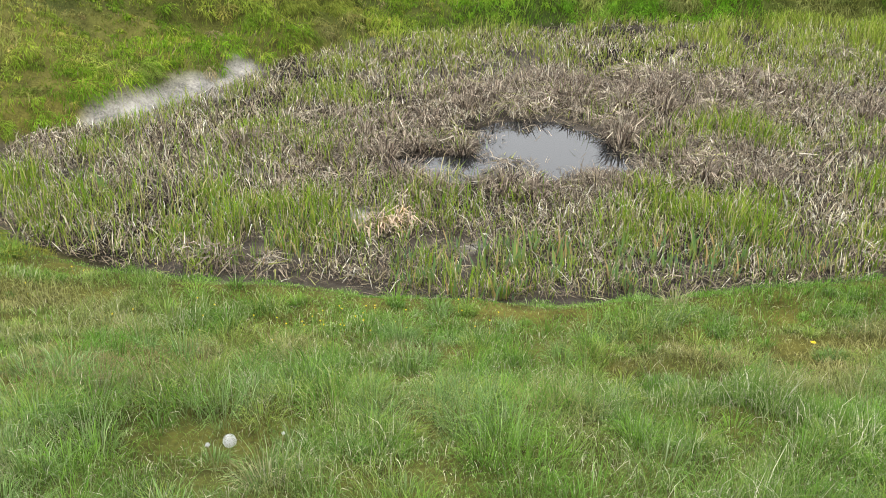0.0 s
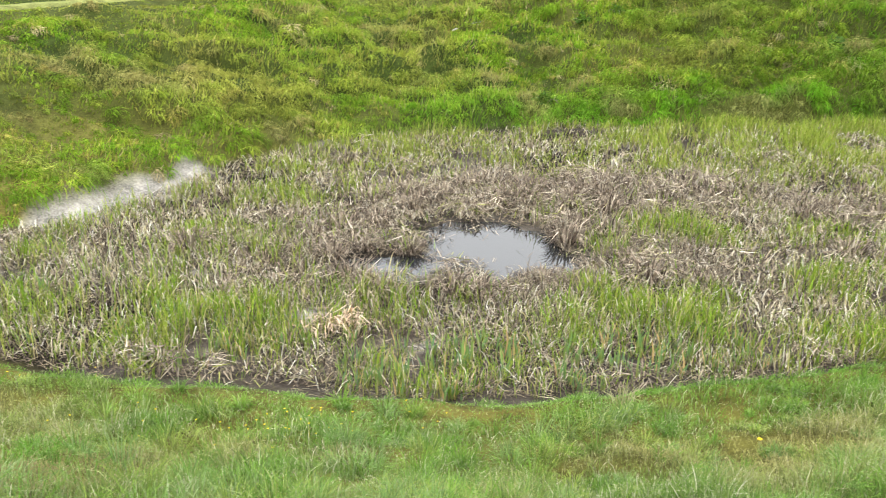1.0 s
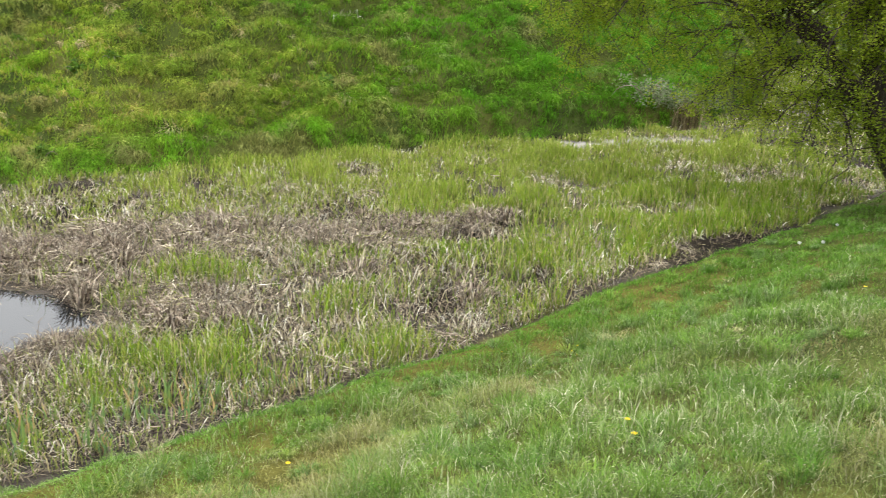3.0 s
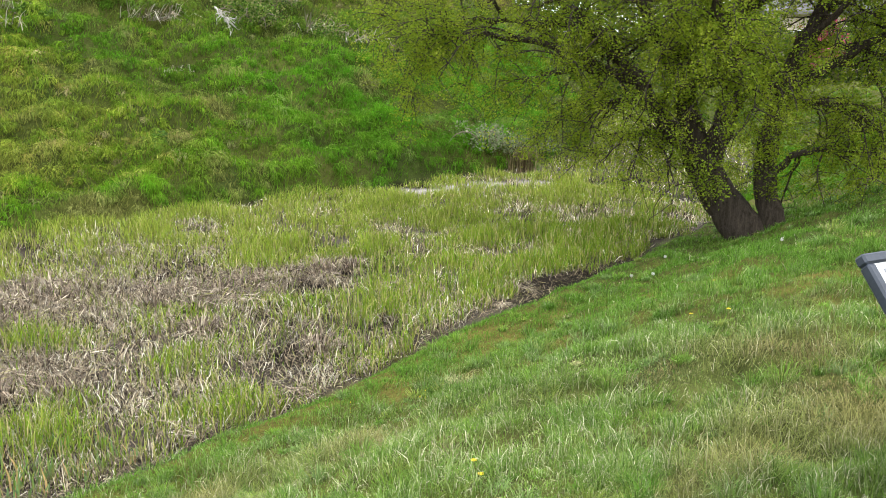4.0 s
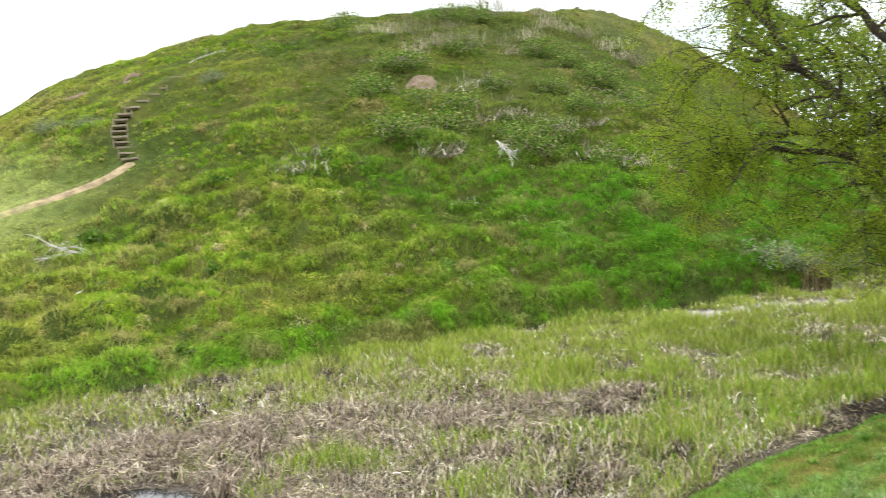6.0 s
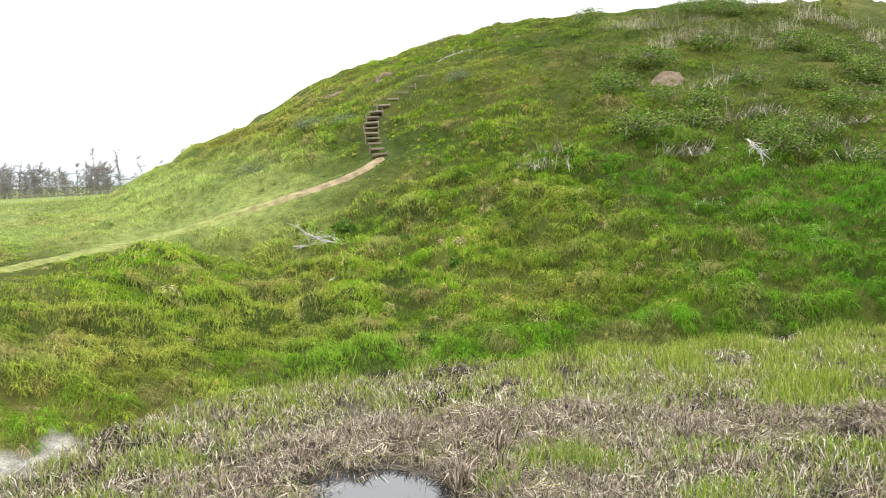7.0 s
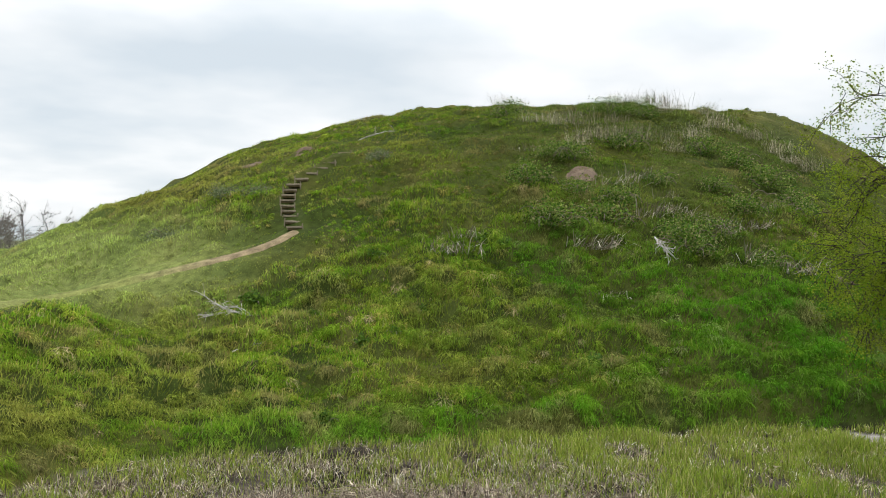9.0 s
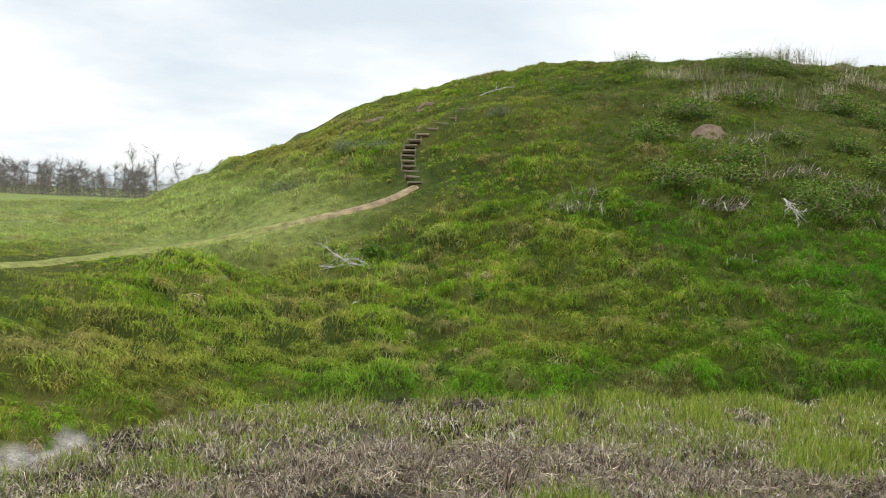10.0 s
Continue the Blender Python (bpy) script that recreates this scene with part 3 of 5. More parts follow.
# ---- the reed bed in the moat ----
def reed_bed():
    def inside(x, y):
        d = moat_distance(x, y)
        edge = soft_step(0.0, 0.22, -d + 0.26 * fbm(x, y, 0.6, 2, 63) + 0.05 - 0.32 * soft_step(7.4, 8.3, x) * (1 - soft_step(10.8, 12.0, x)) * (y < 9.8))
        open_mud = np.clip(pool(x, y) + 0.75, 0, 1)
        ok = (d < -0.02) * edge * (1 - soft_step(0.35, 0.85, open_mud + 0.35 * fbm(x, y, 0.5, 2, 64))) * (1 - 0.85 * mudflat(x, y)) * (1 - 0.92 * pale_mud(x, y))
        return ok * in_sight(x, y) * np.clip(0.66 + 0.85 * fbm(x, y, 0.5, 3, 61), 0.05, 1) * np.clip((10.0 / np.hypot(x, y)) ** 0.9, 0.14, 1)

    def green_share(x, y):
        d = moat_distance(x, y)
        return np.clip(0.47 - 0.6 * dead_zone(x, y) + 0.48 * fbm(x, y, 0.7, 3, 65) + 0.42 * soft_step(4.5, 10, x) + 0.12 * soft_step(11.5, 13.5, y) - 0.25 * (1 - soft_step(-2.2, 1.0, x)) * soft_step(7.6, 9, y), 0.05, 0.95)
    def bed(n, keep):
        a, b = scatter(int(n * 0.8), -4.8, 16, 5.8, 16, keep), scatter(int(n * 0.2), 16, 32, 9, 26, keep)
        return np.concatenate([a[0], b[0]]), np.concatenate([a[1], b[1]])
    # living green blades
    x, y = bed(640000, lambda x, y: inside(x, y) * green_share(x, y))
    r = np.hypot(x, y)
    n = len(x)
    c = pick([(0.135, 0.24, 0.018), (0.19, 0.285, 0.024), (0.27, 0.31, 0.05), (0.42, 0.36, 0.17)], [4, 4, 3, 1.6], n)
    c *= 1 + 0.08 * soft_step(5, 10, x)[:, None]
    late = soft_step(9, 13, y)[:, None] * 0.35
    c = c * (1 - late) + np.array([0.29, 0.315, 0.06]) * late
    L = RNG.uniform(0.10, 0.30, n) * np.clip(0.85 + 0.55 * fbm(x, y, 0.8, 2, 62), 0.35, 1.45)
    me = blade_mesh("reeds", on_ground(x, y), L, (0.0034 + 0.00045 * r) * RNG.uniform(0.6, 1.3, n), c, REED, (0.02, 0.45), (0.05, 0.7), root_tint=(0.20, 0.165, 0.07))
    stuff("green_reeds", me, "young green reeds and sedge growing in mud", "reeds")
    # last year's dead blades, bleached and fallen; near-black ones stand for shaded gaps
    x, y = bed(660000, lambda x, y: inside(x, y) * (1 - 0.85 * green_share(x, y)))
    r = np.hypot(x, y)
    n = len(x)
    dz = dead_zone(x, y)[:, None]
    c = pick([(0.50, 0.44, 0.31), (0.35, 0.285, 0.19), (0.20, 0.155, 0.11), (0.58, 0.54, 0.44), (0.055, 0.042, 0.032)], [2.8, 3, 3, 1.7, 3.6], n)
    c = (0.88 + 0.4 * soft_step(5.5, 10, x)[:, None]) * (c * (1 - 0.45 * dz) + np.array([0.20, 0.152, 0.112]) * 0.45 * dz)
    tall = 1 + 0.5 * dz[:, 0] * soft_step(9.8, 10.8, y)
    L = RNG.uniform(0.07, 0.23, n) * tall
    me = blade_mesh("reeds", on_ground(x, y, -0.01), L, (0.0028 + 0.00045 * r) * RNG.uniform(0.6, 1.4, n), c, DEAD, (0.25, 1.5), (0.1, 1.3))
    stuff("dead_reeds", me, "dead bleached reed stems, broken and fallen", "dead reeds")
    # matted thatch of dead reeds, heaped in hummocks; rims tinted dark as shade between
    def heaped(x, y):
        near = 0.12 * (1 - soft_step(0.3, 0.9, -moat_distance(x, y))) * (y < 9) * (fbm(x, y, 0.9, 2, 68) > 0.1)
        drift = 0.12 * (fbm(x, y, 1.0, 2, 67) > 0.15) * soft_step(-0.5, 0.5, fbm(x, y, 0.4, 2, 69))
        d = moat_distance(x, y)
        return (d < -0.12) * (pool(x, y) < -0.22) * (1 - 0.8 * mudflat(x, y)) * np.clip(0.6 * dead_zone(x, y) ** 1.3 + near + drift, 0, 1) * (1 - 0.9 * pale_mud(x, y)) * np.clip(11 / np.hypot(x, y), 0.3, 1)
    cx, cy = scatter(3400, -4.4, 14.0, 6.0, 14.5, heaped)
    k, per = len(cx), 110
    size = RNG.uniform(0.09, 0.23, k)
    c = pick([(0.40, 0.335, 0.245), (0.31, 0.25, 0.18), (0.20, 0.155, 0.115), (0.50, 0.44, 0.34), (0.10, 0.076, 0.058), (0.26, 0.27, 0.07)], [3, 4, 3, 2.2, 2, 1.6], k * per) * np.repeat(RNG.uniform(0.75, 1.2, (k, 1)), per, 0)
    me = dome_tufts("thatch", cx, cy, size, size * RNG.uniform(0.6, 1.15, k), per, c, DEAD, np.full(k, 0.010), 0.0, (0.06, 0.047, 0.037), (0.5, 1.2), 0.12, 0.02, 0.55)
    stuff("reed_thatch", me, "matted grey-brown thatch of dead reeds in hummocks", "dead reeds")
    # litter on the open mud and floating at the pool's shore
    def shore(x, y):
        p = pool(x, y)
        return (moat_distance(x, y) < -0.05) * np.clip(0.42 + 0.7 * fbm(x, y, 0.3, 2, 66) - 0.9 * soft_step(0.05, 0.5, p) + 0.6 * (1 - soft_step(0.2, 0.5, -moat_distance(x, y))), 0.004, 1) * np.clip(9 / np.hypot(x, y), 0.3, 1)
    x, y = scatter(150000, -4.0, 12.0, 5.9, 13.0, shore)
    n = len(x)
    c = pick([(0.27, 0.215, 0.145), (0.14, 0.11, 0.08), (0.055, 0.043, 0.034), (0.19, 0.19, 0.07)], [2.5, 3, 3, 1], n)
    roots = on_ground(x, y, 0.0)
    roots[:, 2] = np.maximum(roots[:, 2], 0.0) + 0.004
    me = blade_mesh("litter", roots, RNG.uniform(0.04, 0.16, n), RNG.uniform(0.004, 0.011, n), c, DEAD, (1.0, 1.5), (0.0, 0.25))
    stuff("reed_litter", me, "wet brown reed litter lying on mud", "litter")


reed_bed()


# ---- grass on the mound, the causeway and the field ----
def slope_azimuth(x, y, spread):
    e = 0.3
    gx = ground_height(x + e, y, False) - ground_height(x - e, y, False)
    gy = ground_height(x, y + e, False) - ground_height(x, y - e, False)
    return np.arctan2(-gy, -gx) + RNG.normal(0, spread, len(x))


def mound_colours(x, y, c):
    m = mound_height(x, y)
    wide = fbm(x, y, 2.4, 2, 74)
    lush = soft_step(5, 14, x + 1.5 * wide) * (1 - soft_step(1.8, 4.6, m)) + 0.5 * soft_step(0.25, 0.9, wide) * soft_step(2, 9, x)
    foot = (1 - soft_step(0.3, 1.6, moat_distance(x, y))) * soft_step(-2, 3, x)
    lush = np.clip(np.maximum(lush, 0.7 * foot), 0, 1)[:, None]
    dry = np.clip(0.34 * (1 - soft_step(-1, 10, x)) + 0.22 * soft_step(3.5, 7, m) + 0.65 * fbm(x, y, 2.6, 3, 73), 0, 0.8)[:, None] * (1 - 0.8 * lush)
    brown = np.clip(1.3 * fbm(x, y, 0.8, 3, 75) - 0.42, 0, 0.65)[:, None]
    c = c * (1 - dry) + np.array([0.215, 0.205, 0.045]) * dry
    c = c * (1 - 0.7 * lush) + np.array([0.048, 0.185, 0.007]) * 0.7 * lush
    brush = (soft_step(8.5, 12, x) * soft_step(2.6, 4.2, m) * np.clip(0.75 + 0.5 * wide, 0, 1))[:, None] * 0.72
    c = c * (1 - brush) + np.array([0.09, 0.125, 0.03]) * brush
    # hummock tops lighter, hollows darker: the relief's shading put into the colour
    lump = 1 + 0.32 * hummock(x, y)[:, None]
    field = open_field(x, y)[:, None] * 0.75
    c = c * (1 - field) + np.array([0.225, 0.275, 0.085]) * field
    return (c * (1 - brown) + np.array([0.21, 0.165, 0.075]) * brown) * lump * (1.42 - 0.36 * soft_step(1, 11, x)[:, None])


def mound_grass():
    def open_turf(x, y):
        path = (line_distance(PATH_LINE, x, y) > 0.23) & (line_distance(STEP_LINE, x, y) > 0.42)
        return (moat_distance(x, y) > 0.05) & path & (pale_mud(x, y) * (1 - soft_step(0.1, 0.5, moat_distance(x, y))) < 0.3) & (in_sight(x, y, -30, 74))
    def mown(x, y):
        """Grass stays short on the trodden field and beside the path."""
        return np.minimum(0.22 + 0.78 * soft_step(0.5, 3.2, line_distance(PATH_LINE, x, y)), 0.6 + 0.4 * soft_step(-7, 1, x))
    areas = ((-8, 24, 9.5, 40), (-26, -8, 4, 44), (24, 36, 14, 44), (15.5, 40, 3, 14), (-7, -3, 5, 9.5))
    # short turf everywhere
    parts = [scatter(n, *box, lambda x, y: open_turf(x, y) * np.clip(20 / np.hypot(x, y), 0.25, 1)) for n, box in zip((560000, 90000, 22000, 26000, 10000), areas)]
    x, y = np.concatenate([p[0] for p in parts]), np.concatenate([p[1] for p in parts])
    n = len(x)
    base = [(0.085, 0.165, 0.010), (0.125, 0.205, 0.014), (0.175, 0.225, 0.022), (0.215, 0.19, 0.045), (0.32, 0.26, 0.14)]
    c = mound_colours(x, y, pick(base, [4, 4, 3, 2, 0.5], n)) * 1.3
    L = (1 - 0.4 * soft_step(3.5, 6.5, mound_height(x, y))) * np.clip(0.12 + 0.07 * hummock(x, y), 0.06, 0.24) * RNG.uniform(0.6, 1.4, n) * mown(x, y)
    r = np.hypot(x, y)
    # blade roots coloured dark, as shade low in the turf and brown bases
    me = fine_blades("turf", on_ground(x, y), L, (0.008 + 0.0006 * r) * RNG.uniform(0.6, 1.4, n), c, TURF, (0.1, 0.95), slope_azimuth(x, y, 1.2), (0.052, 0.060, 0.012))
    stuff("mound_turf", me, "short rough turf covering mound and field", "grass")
    # shaggy tussocks, a hand to half a metre wide, hanging down the slope
    def tufty(x, y):
        return open_turf(x, y) * np.clip(17 / np.hypot(x, y), 0.35, 1) * np.clip(0.75 + 0.35 * fbm(x, y, 1.6, 2, 76) + 0.35 * hummock(x, y), 0.25, 1) * (1 - 0.8 * open_field(x, y))
    parts = [scatter(n, *box, tufty) for n, box in zip((33000, 2500, 2200, 2500, 500), areas)]
    cx, cy = np.concatenate([p[0] for p in parts]), np.concatenate([p[1] for p in parts])
    k, per = len(cx), 84
    m = mound_height(cx, cy)
    size = RNG.uniform(0.075, 0.20, k) * np.clip(0.95 + 0.5 * fbm(cx, cy, 1.4, 2, 78), 0.5, 1.5) * (1 - 0.45 * soft_step(3.5, 6.5, m)) * mown(cx, cy)
    hue = pick(base, [4, 5, 4, 1.4, 0.45], k) * RNG.uniform(0.7, 1.3, (k, 1))
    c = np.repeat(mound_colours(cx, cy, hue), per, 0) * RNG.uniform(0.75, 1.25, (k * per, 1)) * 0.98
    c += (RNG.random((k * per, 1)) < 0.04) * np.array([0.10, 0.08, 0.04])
    # near-black root tint colours in the shaded gaps between tussocks
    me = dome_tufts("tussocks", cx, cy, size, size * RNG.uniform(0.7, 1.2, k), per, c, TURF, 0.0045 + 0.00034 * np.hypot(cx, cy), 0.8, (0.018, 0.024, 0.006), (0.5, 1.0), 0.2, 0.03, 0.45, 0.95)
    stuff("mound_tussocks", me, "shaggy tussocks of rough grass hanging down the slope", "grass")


mound_grass()


# ---- wood ----
def tube(points, radii, sides, verts, faces):
    """A round tapering limb along a line of points."""
    start = len(verts)
    pts = [Vector(p) for p in points]
    side = Vector((0.31, 0.77, 0.55))
    for i, p in enumerate(pts):
        t = (pts[min(i + 1, len(pts) - 1)] - pts[max(i - 1, 0)]).normalized()
        u = t.cross(side)
        if u.length < 1e-3:
            u = t.cross(Vector((1, 0, 0)))
        u.normalize()
        v = t.cross(u)
        for k in range(sides):
            a = 2 * math.pi * k / sides
            verts.append(p + (u * math.cos(a) + v * math.sin(a)) * radii[i])
    for i in range(len(pts) - 1):
        for k in range(sides):
            a, b = start + i * sides + k, start + i * sides + (k + 1) % sides
            faces.append((a, b, b + sides, a + sides))
    faces.append(tuple(start + (len(pts) - 1) * sides + k for k in range(sides)))


def smooth_line(points, radii, steps, rnd, wob):
    """Points and radii filled in between along a smooth curve, a little crooked."""
    pts, out, rad = [Vector(p) for p in points], [], []
    for i in range(len(pts) - 1):
        p0, p1, p2, p3 = pts[max(i - 1, 0)], pts[i], pts[i + 1], pts[min(i + 2, len(pts) - 1)]
        for k in range(steps):
            t = k / steps
            out.append(0.5 * ((2 * p1) + (p2 - p0) * t + (2 * p0 - 5 * p1 + 4 * p2 - p3) * t * t + (3 * p1 - p0 - 3 * p2 + p3) * t ** 3)
                       + Vector((rnd.gauss(0, wob), rnd.gauss(0, wob), rnd.gauss(0, wob))) * (0 if i + k == 0 else 1))
            rad.append(radii[i] * (1 - t) + radii[i + 1] * t)
    out.append(pts[-1])
    rad.append(radii[-1])
    return out, rad


def shoot(start, way, length, radius, rnd, droop=0.3, wander=0.25, n=6, tip=0.25):
    """A growing branch: wanders, then hangs under its own weight."""
    p, d, pts, rad = Vector(start), Vector(way).normalized(), [Vector(start)], [radius]
    for i in range(n):
        d = (d + Vector((rnd.gauss(0, wander), rnd.gauss(0, wander), rnd.gauss(0, wander) - droop * i / n))).normalized()
        p = p + d * (length / n)
        pts.append(p.copy())
        rad.append(radius * (1 - (1 - tip) * (i + 1) / n))
    return pts, rad


def wood_mesh(name, verts, faces, mat):
    me = mesh_of(name, verts, faces, mat)
    me.polygons.foreach_set("use_smooth", np.ones(len(me.polygons), bool))
    return me


def leaf_mesh(name, centres, size, tint, mat, flat=0.5):
    """Small pointed leaves at the given places, each folded along its middle."""
    n = len(centres)
    d = RNG.normal(0, 1, (n, 3))
    d[:, 2] *= flat
    d /= np.linalg.norm(d, axis=1)[:, None]
    o = RNG.normal(0, 1, (n, 3))
    s = np.cross(d, o)
    s /= np.linalg.norm(s, axis=1)[:, None]
    nn = np.cross(d, s)
    h = np.asarray(size).reshape(-1, 1)
    v = np.stack([centres, centres + d * h * 0.5 + s * h * 0.42 + nn * h * 0.12, centres + d * h, centres + d * h * 0.5 - s * h * 0.42 + nn * h * 0.12], 1).reshape(-1, 3)
    base = (np.arange(n) * 4)[:, None]
    loops = (base + np.array([0, 1, 2, 0, 2, 3])).ravel()
    return mesh_arrays(name, v, loops, np.arange(2 * n) * 3, mat, np.repeat(tint, 4, 0))


def hawthorn():
    rnd = random.Random(5)
    root = new("hawthorn_tree")
    foot = Vector((12.45, 7.2, 0.36))
    root.location = (12.53, 7.08, 0.31)
    trunks = [  # main stem and the slimmer one beside it
        ([(12.46, 7.16, 0.10), (12.42, 7.24, 0.45), (12.22, 7.57, 1.01), (12.0, 7.9, 1.68), (11.87, 8.1, 2.5)], [0.44, 0.31, 0.265, 0.22, 0.15]),
        ([(12.66, 6.9, 0.15), (12.62, 6.95, 0.6), (12.5, 7.1, 1.45), (12.57, 6.98, 2.42), (12.67, 6.81, 3.13)], [0.27, 0.18, 0.15, 0.13, 0.11])]
    limbs = [
        ([(12.03, 7.86, 1.5), (11.7, 8.3, 2.17), (11.45, 8.62, 2.65), (11.0, 9.15, 3.4), (10.2, 9.9, 4.3), (9.5, 10.5, 4.9)], [0.15, 0.125, 0.11, 0.085, 0.05, 0.02]),
        ([(11.87, 8.1, 2.5), (11.77, 8.24, 3.63), (11.6, 8.5, 5.0), (11.4, 8.8, 6.4), (11.2, 9.0, 7.6)], [0.17, 0.13, 0.09, 0.05, 0.02]),
        ([(12.08, 7.8, 1.55), (12.2, 7.6, 2.2), (12.28, 7.5, 3.6), (12.4, 7.5, 5.0), (12.5, 7.6, 6.7)], [0.2, 0.16, 0.12, 0.08, 0.02]),
        ([(11.85, 8.13, 2.58), (11.3, 8.4, 3.6), (10.6, 8.9, 4.6), (10.1, 9.4, 5.4), (9.8, 9.9, 6.1)], [0.12, 0.09, 0.06, 0.04, 0.015]),
        ([(12.67, 6.81, 3.13), (12.85, 6.48, 3.96), (13.1, 6.1, 5.0), (13.3, 5.8, 6.3)], [0.12, 0.10, 0.06, 0.02]),
        ([(12.57, 6.98, 2.42), (13.0, 6.5, 2.95), (13.6, 5.8, 3.5), (14.1, 5.0, 3.9)], [0.09, 0.065, 0.045, 0.02]),
        ([(11.45, 8.62, 2.65), (10.7, 9.3, 3.05), (9.9, 10.1, 3.3), (9.3, 10.8, 3.2)], [0.07, 0.055, 0.035, 0.015]),
        ([(11.77, 8.24, 3.63), (11.3, 8.0, 4.6), (10.9, 7.8, 5.3)], [0.07, 0.05, 0.015]),
        ([(11.6, 8.5, 5.0), (11.0, 8.9, 5.6), (10.4, 9.3, 6.0)], [0.06, 0.04, 0.015]),
        ([(12.28, 7.5, 3.6), (12.0, 7.0, 4.5), (11.8, 6.6, 5.2)], [0.07, 0.05, 0.015]),
        ([(12.4, 7.5, 5.0), (12.2, 7.0, 5.7), (12.0, 6.6, 6.2)], [0.06, 0.04, 0.015]),
        ([(13.1, 6.1, 5.0), (12.9, 5.6, 5.6), (12.8, 5.1, 6.0)], [0.05, 0.035, 0.012]),
        ([(12.28, 7.5, 3.6), (13.0, 7.9, 4.6), (13.8, 8.4, 5.4)], [0.09, 0.06, 0.02]),
        ([(11.77, 8.24, 3.63), (11.9, 9.3, 4.4), (12.0, 10.4, 5.0)], [0.08, 0.055, 0.02]),
        ([(12.2, 7.6, 2.2), (11.5, 7.2, 3.1), (10.7, 7.0, 3.9)], [0.08, 0.055, 0.02]),
        ([(11.45, 8.62, 2.65), (11.0, 9.1, 2.8), (10.6, 9.6, 2.75)], [0.05, 0.035, 0.012]),
        ([(11.7, 8.3, 2.17), (11.35, 8.75, 2.35), (11.0, 9.1, 2.3)], [0.05, 0.035, 0.012]),
        ([(12.57, 6.98, 2.42), (12.9, 6.4, 2.45), (13.3, 5.8, 2.0)], [0.05, 0.035, 0.012]),
        ([(12.67, 6.81, 3.13), (13.3, 6.3, 3.2), (13.9, 5.6, 2.8)], [0.06, 0.04, 0.012]),
        ([(12.2, 7.6, 2.2), (11.9, 7.0, 2.7), (11.6, 6.4, 2.6)], [0.06, 0.04, 0.012]),
        ([(11.85, 8.13, 2.58), (11.4, 7.7, 3.2), (11.0, 7.4, 3.3)], [0.06, 0.04, 0.012]),
        ([(12.85, 6.48, 3.96), (13.5, 6.2, 4.6), (14.2, 5.6, 5.0)], [0.06, 0.045, 0.015]),
        ([(12.4, 7.5, 5.0), (13.0, 6.9, 5.4), (13.6, 6.4, 5.6)], [0.06, 0.045, 0.015]),
        ([(12.28, 7.5, 3.6), (12.9, 7.1, 4.1), (13.4, 6.9, 4.3)], [0.06, 0.045, 0.015]),
        ([(13.1, 6.1, 5.0), (13.6, 5.3, 5.1), (14.0, 4.5, 4.8)], [0.05, 0.035, 0.012]),
        ([(12.85, 6.48, 3.96), (13.3, 5.7, 4.1), (13.7, 4.9, 3.9)], [0.05, 0.035, 0.012]),
        ([(12.67, 6.81, 3.13), (12.6, 6.0, 3.9), (12.7, 5.3, 4.3)], [0.05, 0.035, 0.012]),
        ([(10.2, 9.9, 4.3), (9.9, 10.4, 5.1), (9.7, 10.8, 5.8)], [0.05, 0.035, 0.012]),
        ([(10.2, 9.9, 4.3), (9.8, 10.6, 4.6), (9.5, 11.0, 4.5)], [0.05, 0.035, 0.012]),
        ([(12.15, 7.66, 1.2), (11.85, 8.2, 1.75), (11.6, 8.6, 1.9), (11.35, 9.0, 1.75)], [0.07, 0.05, 0.03, 0.01]),
        ([(12.52, 7.08, 1.3), (12.75, 6.75, 1.7), (12.95, 6.45, 1.8), (13.15, 6.2, 1.6)], [0.06, 0.045, 0.03, 0.01]),
        ([(12.55, 7.0, 2.0), (12.95, 7.1, 2.4), (13.5, 6.9, 2.4), (13.9, 6.6, 2.1)], [0.06, 0.045, 0.03, 0.01]),
        ([(12.2, 7.6, 2.2), (11.9, 7.4, 2.9), (11.5, 7.3, 3.3), (11.1, 7.3, 3.3)], [0.06, 0.045, 0.03, 0.01]),
        ([(11.0, 9.15, 3.4), (10.3, 10.2, 3.5), (9.8, 11.0, 3.4), (9.6, 11.5, 3.1)], [0.06, 0.045, 0.025, 0.01])]

    def hang(points):
        return [Vector(p) - foot for p in points]
    for pts, rad in trunks:
        verts, faces = [], []
        p, r = smooth_line(hang(pts), rad, 6, rnd, 0.008)
        tube(p, r, 14, verts, faces)
        # ribs and hollows of old wood
        for i, v in enumerate(verts):
            c = p[min(i // 14, len(p) - 1)]
            a = 2 * math.pi * (i % 14) / 14
            k = 1 + 0.13 * math.sin(3 * a + v.z * 1.7) + 0.08 * noise.noise(v * 6.0)
            verts[i] = c + (v - c) * k
        ob = new("trunk", wood_mesh("trunk", verts, faces, BARK))
        ob.parent = root
    twigs_v, twigs_f, tips = [], [], []
    for pts, rad in limbs:
        verts, faces = [], []
        p, r = smooth_line(hang(pts), rad, 5, rnd, 0.025)
        tube(p, r, 8, verts, faces)
        ob = new("limb", wood_mesh("limb", verts, faces, BARK))
        ob.parent = root
        length = sum((p[i + 1] - p[i]).length for i in range(len(p) - 1))
        for k in range(int(4 + 3.9 * length)):
            f = rnd.uniform(0.30, 1.0)
            i = min(int(f * (len(p) - 1)), len(p) - 2)
            ahead = (p[i + 1] - p[i]).normalized()
            out = Vector((rnd.gauss(0, 1), rnd.gauss(0, 1), rnd.gauss(0.15, 0.5)))
            reach = rnd.uniform(0.7, 1.9) * (0.75 + 0.35 * (1 - f))
